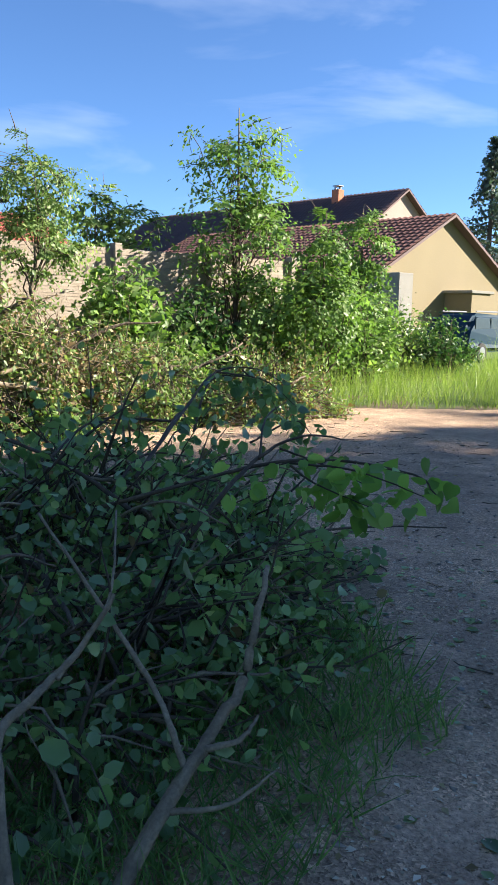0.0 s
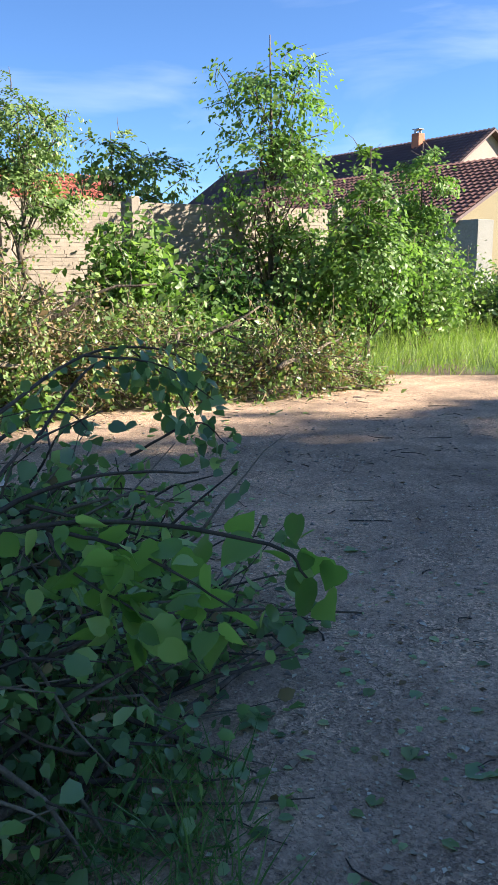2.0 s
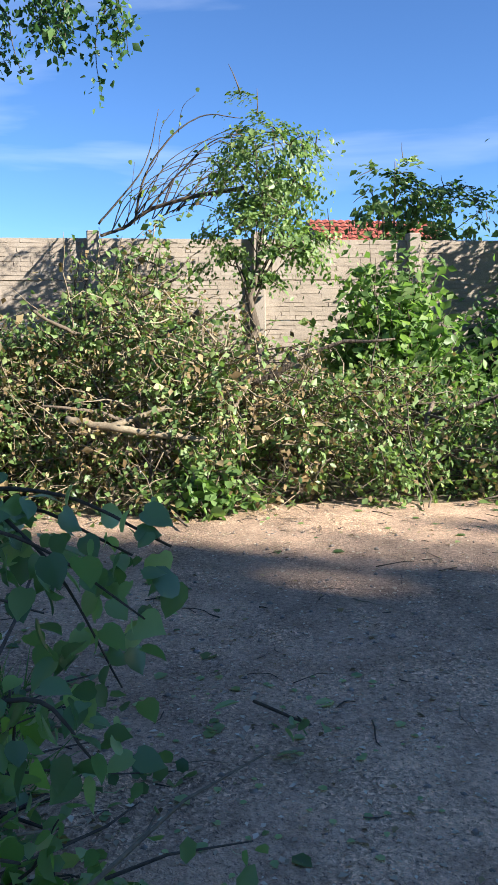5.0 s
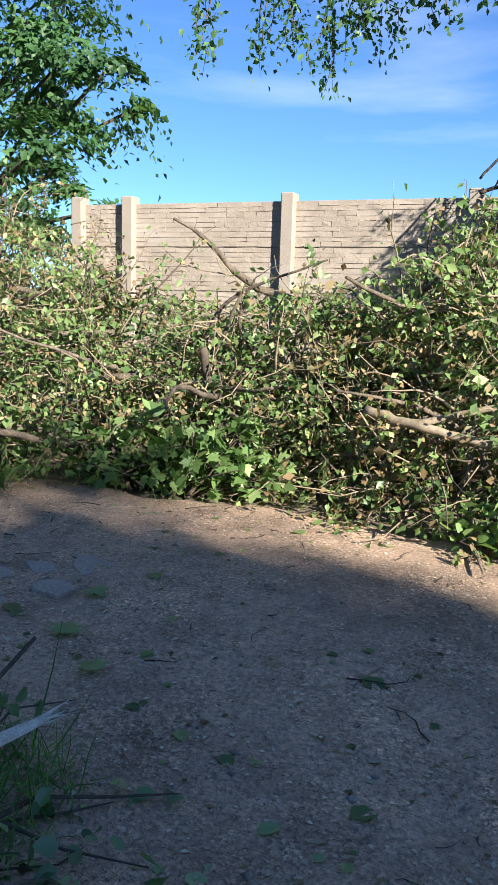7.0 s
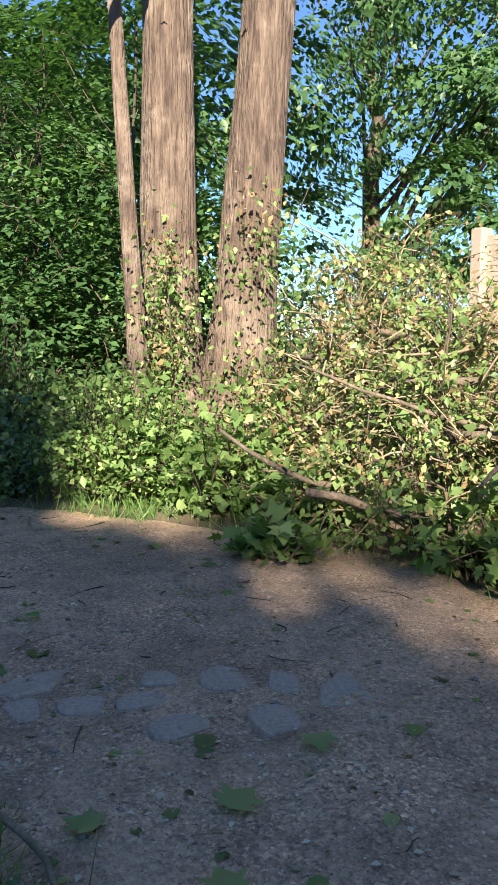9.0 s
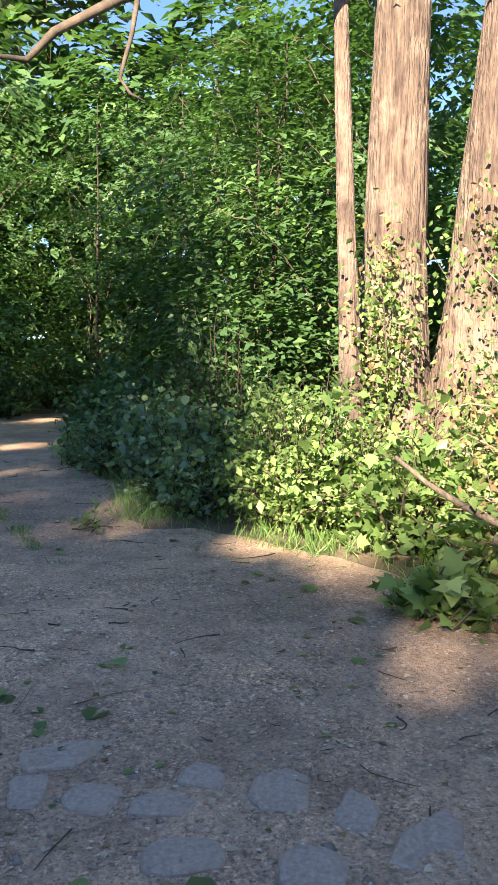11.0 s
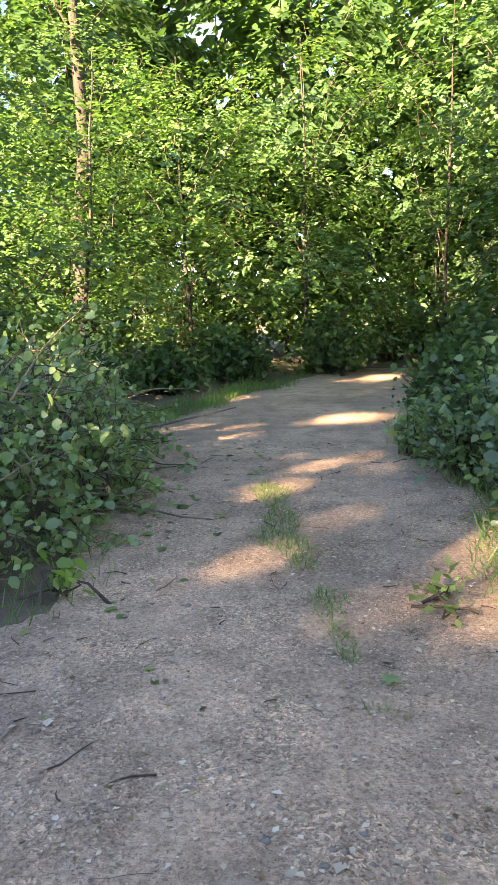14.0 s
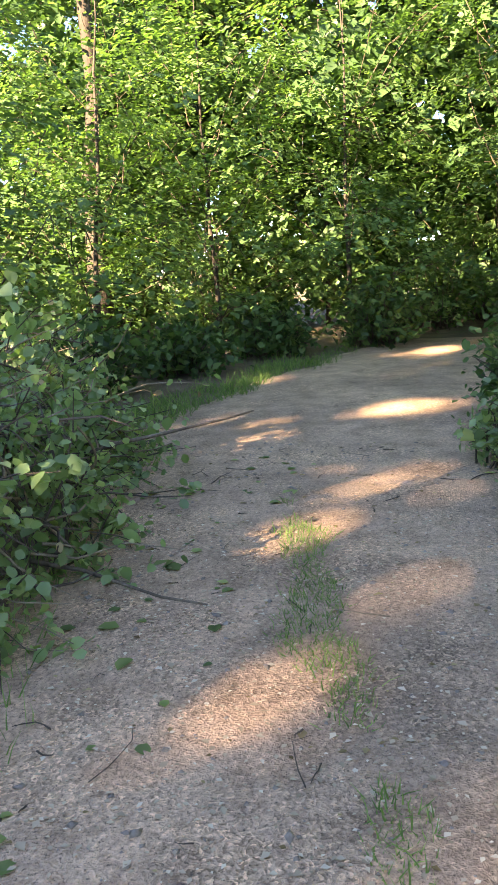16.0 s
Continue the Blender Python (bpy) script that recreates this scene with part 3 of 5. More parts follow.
wall_run("wall_north", (-2.5, WALL_Y), (9.5, WALL_Y), "beige precast concrete wall with stone-pattern panels")
end_bay = rooted("wall_west", (-3.2, WALL_Y, 0), "narrow last bay of the beige concrete wall", "concrete wall", kind="structure")
for j in range(5):
    p = new("concrete_panel", SLABS[j % 4])
    p.parent, p.location, p.scale = end_bay, (0.35, 0.0, j * 0.5), (0.55 / 1.88, 1, 1)
p = new("post", POST)
p.parent = end_bay

# ---------------------------------------------------------------- heaps of cut branches
HEAPS = "heaps of cut branches along the wall"
brush_heap((0.2, 5.2, 0), (1.25, 1.15, 2.0), 8, "heap of bare and leafy cut branches before the concrete wall", 700, 16, 0.058, LEAF_CUT, limbs=14, pale=0.7, dry=0.4, group=HEAPS, spikes=45, bare=-0.25)
brush_heap((1.65, 5.35, 0), (1.2, 1.05, 2.85), 4, "tall heap of cut leafy branches leaning on the wall", 760, 19, 0.062, LEAF_CUT, limbs=12, pale=0.65, dry=0.25, group=HEAPS, spikes=70)
brush_heap((2.4, 4.75, 0), (1.45, 1.3, 1.85), -5, "heap of cut branches with wilting leaves by the wall", 820, 17, 0.06, LEAF_CUT, limbs=12, pale=0.75, dry=0.5, group=HEAPS, spikes=40)
brush_heap((3.95, 4.7, 0), (1.2, 1.1, 1.35), 0, "lower heap of leafy branches on bare earth", 520, 19, 0.06, LEAF_CUT, limbs=8, pale=0.35, dry=0.25, group=HEAPS)
brush_heap((5.9, 4.0, 0), (1.2, 0.65, 0.78), 14, "low heap of green and withered branches by the track", 420, 20, 0.058, LEAF_CUT, limbs=8, pale=0.45, dry=0.3, group=HEAPS)
brush_heap((-1.25, 4.95, 0), (1.3, 1.2, 1.6), -12, "heap of cut branches below the wall", 600, 17, 0.058, LEAF_CUT, limbs=14, pale=0.65, dry=0.38, group=HEAPS, spikes=40)
brush_heap((-2.75, 5.3, 0), (1.35, 1.25, 2.2), -12, "heap of cut branches beside the poplar trunks", 680, 17, 0.058, LEAF_CUT, limbs=14, pale=0.65, dry=0.38, group=HEAPS, spikes=50)
brush_heap((-3.5, 6.7, 0), (1.1, 0.9, 2.9), 20, "tall tangle of dry branches at the wall's end", 420, 14, 0.062, LEAF_CUT, limbs=14, pale=0.65, dry=0.38, group=HEAPS, spikes=60)
BESIDE = "heaps beside the track"
brush_heap((-0.25, -1.65, 0), (1.85, 1.05, 0.70), 24, "shaded heap of fresh cut branches on the grass", 1050, 15, 0.05, LEAF_FRESH, ROUND, dry=0.03, pale=0.3, limbs=14, group=BESIDE, spikes=10, limb_r=0.014)
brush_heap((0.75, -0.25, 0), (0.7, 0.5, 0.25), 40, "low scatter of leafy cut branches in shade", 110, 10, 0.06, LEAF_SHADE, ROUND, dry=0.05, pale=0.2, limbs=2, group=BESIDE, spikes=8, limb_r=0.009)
brush_heap((-6.9, -1.6, 0), (2.75, 1.05, 1.3), 12, "long heap of cut branches beside the track", 1200, 16, 0.06, LEAF_FRESH, ROUND, dry=0.03, pale=0.4, limbs=16, group=BESIDE, spikes=70, limb_r=0.016)


def cut_branch(lines, leaf_spots, label, bark, sides=8, leaf=0.07, mat=None, shape=HEART, hang=0.7):
    """A cut branch with side shoots: lines of (points, first radius, last radius)."""
    at = tuple(lines[0][0][0])
    root = rooted("cut_branch", at, label, "branch", "cut branches")
    for pts, r0, r1 in lines:
        pts = np.asarray(pts, float)
        k = np.linspace(0, len(pts) - 1, 5 * len(pts))
        i = np.minimum(k.astype(int), len(pts) - 2)
        g = np.gradient(pts, axis=0)
        u = (k - i)[:, None]
        fine = (2 * u**3 - 3 * u**2 + 1) * pts[i] + (u**3 - 2 * u**2 + u) * g[i] + (3 * u**2 - 2 * u**3) * pts[i + 1] + (u**3 - u**2) * g[i + 1]
        fine += rng.normal(size=fine.shape) * r0 * 0.12
        tb = Tubes(sides)
        tb.add(fine, np.linspace(r0, r1, len(fine)), sides, 0.04)
        child("shoot", local(tb.mesh("shoot", bark), at), root)
        if leaf_spots:
            p = along(fine, leaf_spots, 0.05)
            child("foliage", local(leaves("foliage", p - (0, 0, 0.03), leaf, mat, shape, 0.25, hang), at), root, kind="stuff")
    return root


cut_branch([([(1.32, 3.85, 0.72), (1.66, 3.72, 0.67), (2.05, 3.7, 0.60), (2.56, 3.75, 0.53)], 0.036, 0.022), ([(1.64, 3.74, 0.67), (2.05, 3.85, 0.78), (2.5, 3.95, 0.94)], 0.026, 0.014)], 0, "pale barked cut limb lying forked in the heap", TWIG_PALE)
cut_branch([([(-0.05, 4.3, 1.05), (0.0, 4.35, 0.7), (0.3, 4.2, 0.35), (0.55, 4.1, 0.12)], 0.035, 0.02), ([(-0.9, 5.2, 1.35), (-0.5, 5.0, 1.15), (-0.1, 4.6, 1.0), (0.15, 4.6, 1.5)], 0.03, 0.012), ([(-0.35, 4.9, 1.1), (-0.1, 5.1, 1.45), (0.6, 5.3, 1.75)], 0.022, 0.008)], 0, "dark bare limb standing out of the heap", TWIG)
cut_branch([([(-0.90, -3.30, 0.03), (-0.62, -3.2, 0.2), (-0.46, -3.15, 0.3), (-0.31, -3.12, 0.42), (-0.25, -3.1, 0.56), (-0.14, -3.02, 0.70)], 0.024, 0.008), ([(-0.47, -3.16, 0.3), (-0.38, -3.2, 0.31), (-0.28, -3.16, 0.33)], 0.011, 0.004), ([(-0.53, -3.17, 0.26), (-0.52, -3.0, 0.42), (-0.60, -2.8, 0.66), (-0.66, -2.6, 0.85)], 0.010, 0.004), ([(-0.62, -3.2, 0.2), (-0.5, -3.3, 0.22), (-0.36, -3.33, 0.28)], 0.009, 0.003)], 0, "pale grey barked cut limb leaning over the heap", TWIG_PALE)
cut_branch([([(-1.12, -3.45, 0.02), (-1.08, -3.32, 0.3), (-1.01, -3.13, 0.49), (-0.91, -3.1, 0.55), (-0.79, -3.08, 0.62), (-0.70, -3.1, 0.75)], 0.018, 0.006), ([(-1.0, -3.1, 0.5), (-1.0, -2.8, 0.75), (-1.02, -2.5, 0.98)], 0.012, 0.005), ([(-0.85, -3.1, 0.58), (-0.6, -2.9, 0.66), (-0.4, -2.6, 0.82)], 0.006, 0.003)], 0, "thin pale cut limb arching over the heap", TWIG_PALE)
cut_branch([([(0.1, -1.9, 0.75), (0.7, -1.4, 0.95), (1.2, -1.0, 1.10), (1.57, -0.92, 1.10), (1.83, -0.95, 0.98)], 0.010, 0.003), ([(1.2, -1.0, 1.10), (1.53, -1.05, 1.04), (1.77, -1.08, 0.87)], 0.006, 0.002), ([(1.45, -0.93, 1.1), (1.6, -1.0, 0.95), (1.72, -1.05, 0.72)], 0.005, 0.002)], 44, "thin shoot with drooping round leaves reaching over the track", TWIG, 5, 0.052, LEAF_FRESH)
cut_branch([([(0.9, -1.2, 0.8), (1.3, -0.8, 1.02), (1.52, -0.82, 1.05), (1.75, -0.9, 0.95)], 0.008, 0.003), ([(1.3, -1.2, 0.7), (1.56, -1.28, 0.82), (1.68, -1.34, 0.72)], 0.007, 0.002)], 38, "shoot with hanging heart-shaped leaves beside the track", TWIG, 5, 0.052, LEAF_FRESH)
cut_branch([([(2.2, 0.25, 0.03), (2.35, 0.0, 0.05), (2.3, -0.1, 0.12), (2.28, -0.15, 0.16)], 0.007, 0.002)], 9, "small leafy twig lying on the track", TWIG, 5, 0.045, LEAF_SHADE)
cut_branch([([(-0.2, -2.1, 0.7), (0.54, -2.37, 0.85), (0.98, -2.63, 0.79), (1.06, -2.71, 0.70)], 0.009, 0.003), ([(0.54, -2.37, 0.84), (0.64, -2.64, 0.84), (0.74, -2.91, 0.77)], 0.006, 0.002), ([(0.54, -2.37, 0.83), (0.54, -2.52, 0.78), (0.64, -2.72, 0.71)], 0.006, 0.002)], 32, "leafy shoot with large bright leaves on the heap", TWIG, 5, 0.072, LEAF_LIME)
cut_branch([([(0.6, -1.3, 0.75), (1.0, -0.9, 0.85), (1.3, -0.55, 0.78), (1.5, -0.3, 0.62)], 0.010, 0.003), ([(0.9, -1.0, 0.83), (0.7, -0.5, 0.8), (0.6, -0.1, 0.62)], 0.008, 0.002)], 5, "dark bare shoot sticking out of the heap", TWIG, 5, 0.07, LEAF_SHADE)
cut_branch([([(1.0, -0.95, 0.03), (1.3, -0.85, 0.2), (1.45, -0.75, 0.4), (1.45, -0.7, 0.58)], 0.008, 0.003), ([(1.25, -0.9, 0.12), (1.5, -1.0, 0.3), (1.58, -1.0, 0.42)], 0.006, 0.002)], 30, "low shoot with hanging round leaves at the track's edge", TWIG, 5, 0.055, LEAF_LIME)
cut_branch([([(-0.05, -2.5, 0.66), (0.19, -2.45, 0.82), (0.45, -2.35, 0.90), (0.7, -2.3, 0.93), (1.05, -2.2, 0.87)], 0.011, 0.003), ([(0.35, -2.4, 0.88), (0.55, -2.2, 1.0), (0.85, -2.0, 1.04)], 0.006, 0.002), ([(0.5, -2.35, 0.9), (0.7, -2.4, 0.82), (0.95, -2.45, 0.70)], 0.005, 0.002)], 3, "dark bare shoot arching out of the heap", TWIG, 5, 0.06, LEAF_SHADE)
cut_branch([([(0.1, -1.9, 0.6), (-0.05, -1.6, 0.76), (-0.2, -1.2, 0.85), (-0.2, -0.8, 0.8)], 0.012, 0.004), ([(-0.1, -1.5, 0.78), (0.25, -1.2, 0.88), (0.55, -1.0, 0.84)], 0.008, 0.003), ([(0.1, -1.7, 0.65), (0.4, -1.5, 0.76), (0.75, -1.4, 0.7)], 0.009, 0.003)], 4, "dark forked twigs on top of the heap", TWIG, 5, 0.06, LEAF_SHADE)
cut_branch([([(0.1, 0.72, 0.04), (0.35, 0.83, 0.06), (0.6, 0.87, 0.05), (0.82, 0.82, 0.035)], 0.014, 0.007)], 0, "grey stick lying on the track", TWIG_PALE)
for k in range(16):
    r, a = 0.75 * math.sqrt(rng.random()), rng.random() * 6.28
    x0, y0 = -0.35 + 1.6 * r * math.cos(a) - 0.4 * r * math.sin(a), -1.75 + 0.9 * r * math.sin(a) + 0.6 * r * math.cos(a)
    z0, b = 0.36 * (1 - r * r) + 0.12, rng.random() * 6.28
    lim = 0.8 if y0 > -2.2 else 0.45
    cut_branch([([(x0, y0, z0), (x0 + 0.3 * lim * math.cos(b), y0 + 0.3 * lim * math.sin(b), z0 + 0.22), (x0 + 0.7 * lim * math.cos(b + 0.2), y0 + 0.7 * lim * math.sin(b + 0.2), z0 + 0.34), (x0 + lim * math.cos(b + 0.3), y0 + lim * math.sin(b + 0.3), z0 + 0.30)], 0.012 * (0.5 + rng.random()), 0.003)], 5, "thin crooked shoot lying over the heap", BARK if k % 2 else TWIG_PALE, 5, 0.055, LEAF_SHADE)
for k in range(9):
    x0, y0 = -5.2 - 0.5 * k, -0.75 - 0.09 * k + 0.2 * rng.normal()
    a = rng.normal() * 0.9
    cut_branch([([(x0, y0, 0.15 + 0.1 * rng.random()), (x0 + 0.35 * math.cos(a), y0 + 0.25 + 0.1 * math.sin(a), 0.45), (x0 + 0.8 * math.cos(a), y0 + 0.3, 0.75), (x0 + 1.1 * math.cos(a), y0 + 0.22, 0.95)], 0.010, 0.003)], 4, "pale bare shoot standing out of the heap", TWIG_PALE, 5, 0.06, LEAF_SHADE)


def split_stick(at, turn):
    """A short broken piece with a splintered end."""
    bm = bmesh.new()
    rings = [(-0.17, 0.013), (-0.09, 0.018), (0.0, 0.015), (0.05, 0.012)]
    loops = []
    for x, r in rings:
        loops.append([bm.verts.new((x + rng.normal() * 0.006, r * math.cos(q) * 1.3, r * math.sin(q) * 0.7)) for q in np.arange(8) * math.pi / 4])
    for p, q in zip(loops, loops[1:]):
        for i in range(8):
            bm.faces.new((p[i], p[(i + 1) % 8], q[(i + 1) % 8], q[i]))
    bm.faces.new(loops[0][::-1])
    tips = [bm.verts.new((0.10 + 0.11 * rng.random(), 0.024 * rng.normal(), 0.014 * rng.normal())) for _ in range(4)]
    for i in range(8):
        bm.faces.new((loops[-1][i], loops[-1][(i + 1) % 8], tips[i // 2]))
    ob = new("broken_stick", bm_mesh("broken_stick", bm, WOOD_RAW))
    ob.matrix_world = pose(*at, 20, -6, turn - 25)
    return tagged(ob, "pale splintered piece of split wood lying in grass", "stick")


split_stick((1.22, 0.40, 0.24), 88)

# ---------------------------------------------------------------- poplar trunks


def poplar(at, radius, lean, height, label, crown=True):
    """A great furrowed trunk, flared at the foot."""
    root = rooted("poplar", at, label, "tree", "poplars by the track")
    sides, rings = 110, 56
    zs = np.linspace(-0.05, height, rings)
    a = np.arange(sides) * 2 * np.pi / sides
    v = []
    for z in zs:
        k = z / height
        flare = radius * (1 - 0.35 * k) + radius * 0.9 * math.exp(-max(z, 0) / 0.75)
        for t in a:
            rib = 0.075 * abs(math.sin(t * 15 + 3.4 * noise.noise((math.cos(t) * 2, math.sin(t) * 2, z * 1.1)))) - 0.05 + 0.13 * math.exp(-max(z, 0) / 0.8) * math.sin(t * 5 + at[0])
            r = flare * (1 + rib + 0.06 * noise.noise((math.cos(t) * 2, math.sin(t) * 2, z * 0.8)))
            v.append((at[0] + lean[0] * k + r * math.cos(t), at[1] + lean[1] * k + r * math.sin(t), z))
    i = np.arange(rings * sides).reshape(rings, sides)
    f = np.stack([i[:-1], np.roll(i[:-1], -1, 1), np.roll(i[1:], -1, 1), i[1:]], -1).reshape(-1, 4)
    child("trunk", local(mesh_of("trunk", v, f, BARK_BIG, smooth=True), at), root)
    if not crown:
        return root
    top = np.array([at[0] + lean[0], at[1] + lean[1], height])
    boughs, pts, outs = Tubes(6), [], []
    for _ in range(7):
        way = np.array([rng.normal(), rng.normal(), 0.9])
        line = wander(top * (1, 1, 0.88 + 0.1 * rng.random()), way, 3.0, 7, 0.18)
        boughs.add(line, np.linspace(radius * 0.4, 0.03, 7), 6)
    mids, p, out = crown_points((top[0], top[1], height + 3.0), (2.8, 2.8, 2.8), 60, 60, flat=0.7)
    child("branch", local(boughs.mesh("branch", BARK), at), root, kind="stuff")
    child("foliage", local(leaves("foliage", p, 0.10, LEAF_TREE, OVAL, 0.4, 0.3, out), at), root, kind="stuff")
    return root


poplar((-4.98, 5.43, 0), 0.35, (0.27, 0.76), 9.0, "massive poplar with furrowed pinkish-brown bark")
poplar((-5.35, 4.84, 0), 0.33, (-0.35, 0.30), 9.5, "massive poplar with furrowed bark and ivy at its foot")
poplar((-4.85, 4.24, 0), 0.10, (-0.55, 0.0), 5.5, "slender leaning poplar stem with flaking orange bark", False)
for px, py, pz, n in ((-4.40, 5.40, 2.3, 150), (-4.95, 4.60, 1.9, 260), (-4.85, 4.45, 1.1, 380), (-4.25, 5.2, 0.7, 260)):
    at = (px, py, 0)
    root = rooted("creeper", at, "leafy shoots and dead leaves on the trunks", "climbing plant", "creepers on the trunks")
    line = wander((px, py, 0), (0, 0, 1), pz + 0.6, 8, 0.10)
    tb = Tubes(4)
    tb.add(line, np.linspace(0.015, 0.004, 8), 4)
    child("stem", local(tb.mesh("stem", TWIG), at), root)
    child("foliage", local(leaves("foliage", np.array([px, py, pz]) + rng.normal(size=(n * 2, 3)) * (0.26, 0.20, 0.34), 0.06, LEAF_BRIGHT, OVAL, 0.3, 0.5), at), root, kind="stuff")
    child("dry_leaf", local(leaves("dry_leaf", np.array([px, py, pz + 0.3]) + rng.normal(size=(n // 2, 3)) * (0.20, 0.16, 0.22), 0.06, LEAF_DRY, OVAL, 0.2, 0.7), at), root, kind="stuff")

# ---------------------------------------------------------------- trees by the wall
tree("tree", (2.97, 5.5, 0), 2.3, 0.10, [((3.35, 6.0, 3.05), (0.62, 0.5, 0.65)), ((3.3, 5.8, 2.3), (0.72, 0.45, 0.5))], "leaning tree with hanging leaves before the wall", LEAF_CUT, 0.052, 84, 85, lean=(0.2, 0.1), hang=0.7, low=1.5, limbs=22)
cut_branch([
    ([(3.2, 6.5, 2.95), (2.69, 6.8, 2.9), (2.19, 6.9, 2.77), (1.85, 6.9, 2.55), (1.6, 6.8, 2.45)], 0.028, 0.018),
    ([(1.58, 6.9, 2.59), (1.82, 6.9, 2.86), (2.07, 6.9, 3.16), (2.19, 6.9, 3.45), (2.28, 6.85, 3.83)], 0.014, 0.003),
    ([(2.0, 6.9, 2.71), (2.13, 6.9, 3.16), (2.44, 6.9, 3.57), (2.8, 6.85, 3.78), (3.2, 6.7, 3.72)], 0.016, 0.004),
    ([(2.13, 6.9, 2.75), (2.56, 6.9, 3.22), (2.93, 6.8, 3.52), (3.3, 6.6, 3.46)], 0.014, 0.004),
    ([(2.3, 6.9, 2.8), (2.45, 6.8, 3.1), (2.75, 6.7, 3.25), (3.1, 6.5, 3.2)], 0.010, 0.003),
    ([(2.1, 6.9, 3.1), (2.25, 6.8, 3.3), (2.3, 6.75, 3.6), (2.45, 6.7, 3.8)], 0.006, 0.002),
    ([(2.5, 6.9, 3.6), (2.55, 6.8, 3.85), (2.7, 6.75, 3.98)], 0.005, 0.002),
    ([(1.9, 6.9, 2.6), (1.95, 6.85, 2.9), (2.0, 6.8, 3.25)], 0.006, 0.002)], 3, "dark bare limbs arching above the wall", TWIG, 5, 0.05, LEAF_CUT)
arcs = []
for k in range(26):
    u = rng.random()
    p = np.array([1.7 + 1.3 * u, 6.88, 2.5 + 0.4 * u])
    a = 1.15 - 0.35 * u + 0.2 * rng.normal()
    ln = 0.5 + 0.75 * rng.random()
    q = p + ln * 0.6 * np.array([math.cos(a), 0.06 * rng.normal(), math.sin(a)])
    r = q + ln * 0.5 * np.array([math.cos(a - 0.6), 0.06 * rng.normal(), math.sin(a - 0.6)])
    s = r + ln * 0.35 * np.array([math.cos(a - 1.2), 0.06 * rng.normal(), math.sin(a - 1.2)])
    arcs.append(([p, q, r, s], 0.007, 0.002))
cut_branch(arcs, 2, "dark fine twigs arching above the wall", TWIG, 4, 0.05, LEAF_CUT)
tree("sapling", (7.75, 7.05, 0), 5.05, 0.06, [((7.75, 6.95, 3.95), (0.85, 0.8, 1.1)), ((7.75, 6.9, 2.7), (1.1, 0.85, 1.1)), ((7.8, 6.7, 1.3), (1.1, 0.8, 1.0))], "slender young ash tree with open leafy crown", LEAF_BRIGHT, 0.085, 165, 46, limbs=60, first=0.1, hang=0.3)
tree("sapling", (11.80, 7.72, 0), 3.86, 0.045, [((11.80, 7.72, 3.86 - 0.95), (0.5, 0.5, 0.95)), ((11.80, 7.72, 1.5), (0.85, 0.7, 1.1))], "young tree with bright leaves in rough grass", LEAF_BRIGHT, 0.085, 120, 60, limbs=34, first=0.1)
tree("sapling", (8.69, 5.72, 0), 3.30, 0.04, [((8.69, 5.72, 3.30 - 0.9), (0.4, 0.4, 0.9)), ((8.69, 5.72, 1.4), (0.8, 0.6, 1.0))], "thin young tree with bright leaves", LEAF_BRIGHT, 0.085, 90, 60, limbs=24, first=0.1)
tree("sapling", (5.5, 8.2, 0), 3.6, 0.04, [((5.5, 8.2, 3.0), (0.6, 0.5, 0.6)), ((6.3, 8.3, 2.9), (0.7, 0.5, 0.5))], "thin tree rising behind the wall", LEAF_CUT, 0.09, 50, 40, limbs=24, first=0.4)
bush((4.75, 6.1, 0), (0.85, 0.8, 2.3), "dense elder bush with glossy leaves by the wall", LEAF_BRIGHT, 0.12, 170, 34, group="bushes by the wall")
bush((5.5, 5.6, 0), (0.6, 0.5, 1.2), "leafy elder bush behind the heaps", LEAF_BRIGHT, 0.11, 90, 28, group="bushes by the wall")
bush((6.5, 6.6, 0), (0.9, 0.6, 1.9), "shaded bush at the foot of the wall", LEAF_TREE, 0.10, 120, 30, group="bushes by the wall")
bush((9.0, 7.0, 0), (1.1, 0.8, 2.3), "spreading bush with silvery green leaves", LEAF_CUT, 0.09, 190, 34, group="bushes by the wall")
bush((11.2, 7.3, 0), (1.1, 0.8, 2.0), "bush with bright leaves in tall grass", LEAF_BRIGHT, 0.10, 150, 30, group="bushes by the wall")
bush((13.2, 8.2, 0), (1.2, 0.9, 1.9), "bush with small pale leaves in tall grass", LEAF_CUT, 0.09, 150, 30, group="bushes by the wall")
bush((14.6, 7.6, 0), (1.1, 0.9, 1.5), "round bush with shining leaves in tall grass", LEAF_TREE, 0.10, 120, 26, group="bushes by the wall")
bush((15.5, 9.0, 0), (1.2, 0.9, 1.6), "bush with small pale leaves in tall grass", LEAF_CUT, 0.09, 120, 28, group="bushes by the wall")
bush((-3.1, 3.95, 0), (1.0, 0.75, 1.0), "bright green maple seedlings at the track's edge", LEAF_BRIGHT, 0.072, 100, 18, LOBED, group="undergrowth")
bush((-3.9, 3.4, 0), (0.95, 0.65, 1.2), "bright leafy undergrowth below the poplars", LEAF_BRIGHT, 0.055, 200, 38, group="undergrowth")
bush((-2.0, 4.0, 0), (0.7, 0.45, 0.55), "low green shoots and leaves along the heap", LEAF_BRIGHT, 0.09, 60, 14, group="undergrowth")
bush((-0.2, 3.98, 0), (1.15, 0.3, 0.55), "low green lobed leaves along the heap", LEAF_BRIGHT, 0.075, 80, 13, LOBED, group="undergrowth")
bush((2.35, 3.45, 0), (0.45, 0.22, 0.4), "low bright green leaves along the heap", LEAF_BRIGHT, 0.075, 40, 12, ROUND, group="undergrowth")
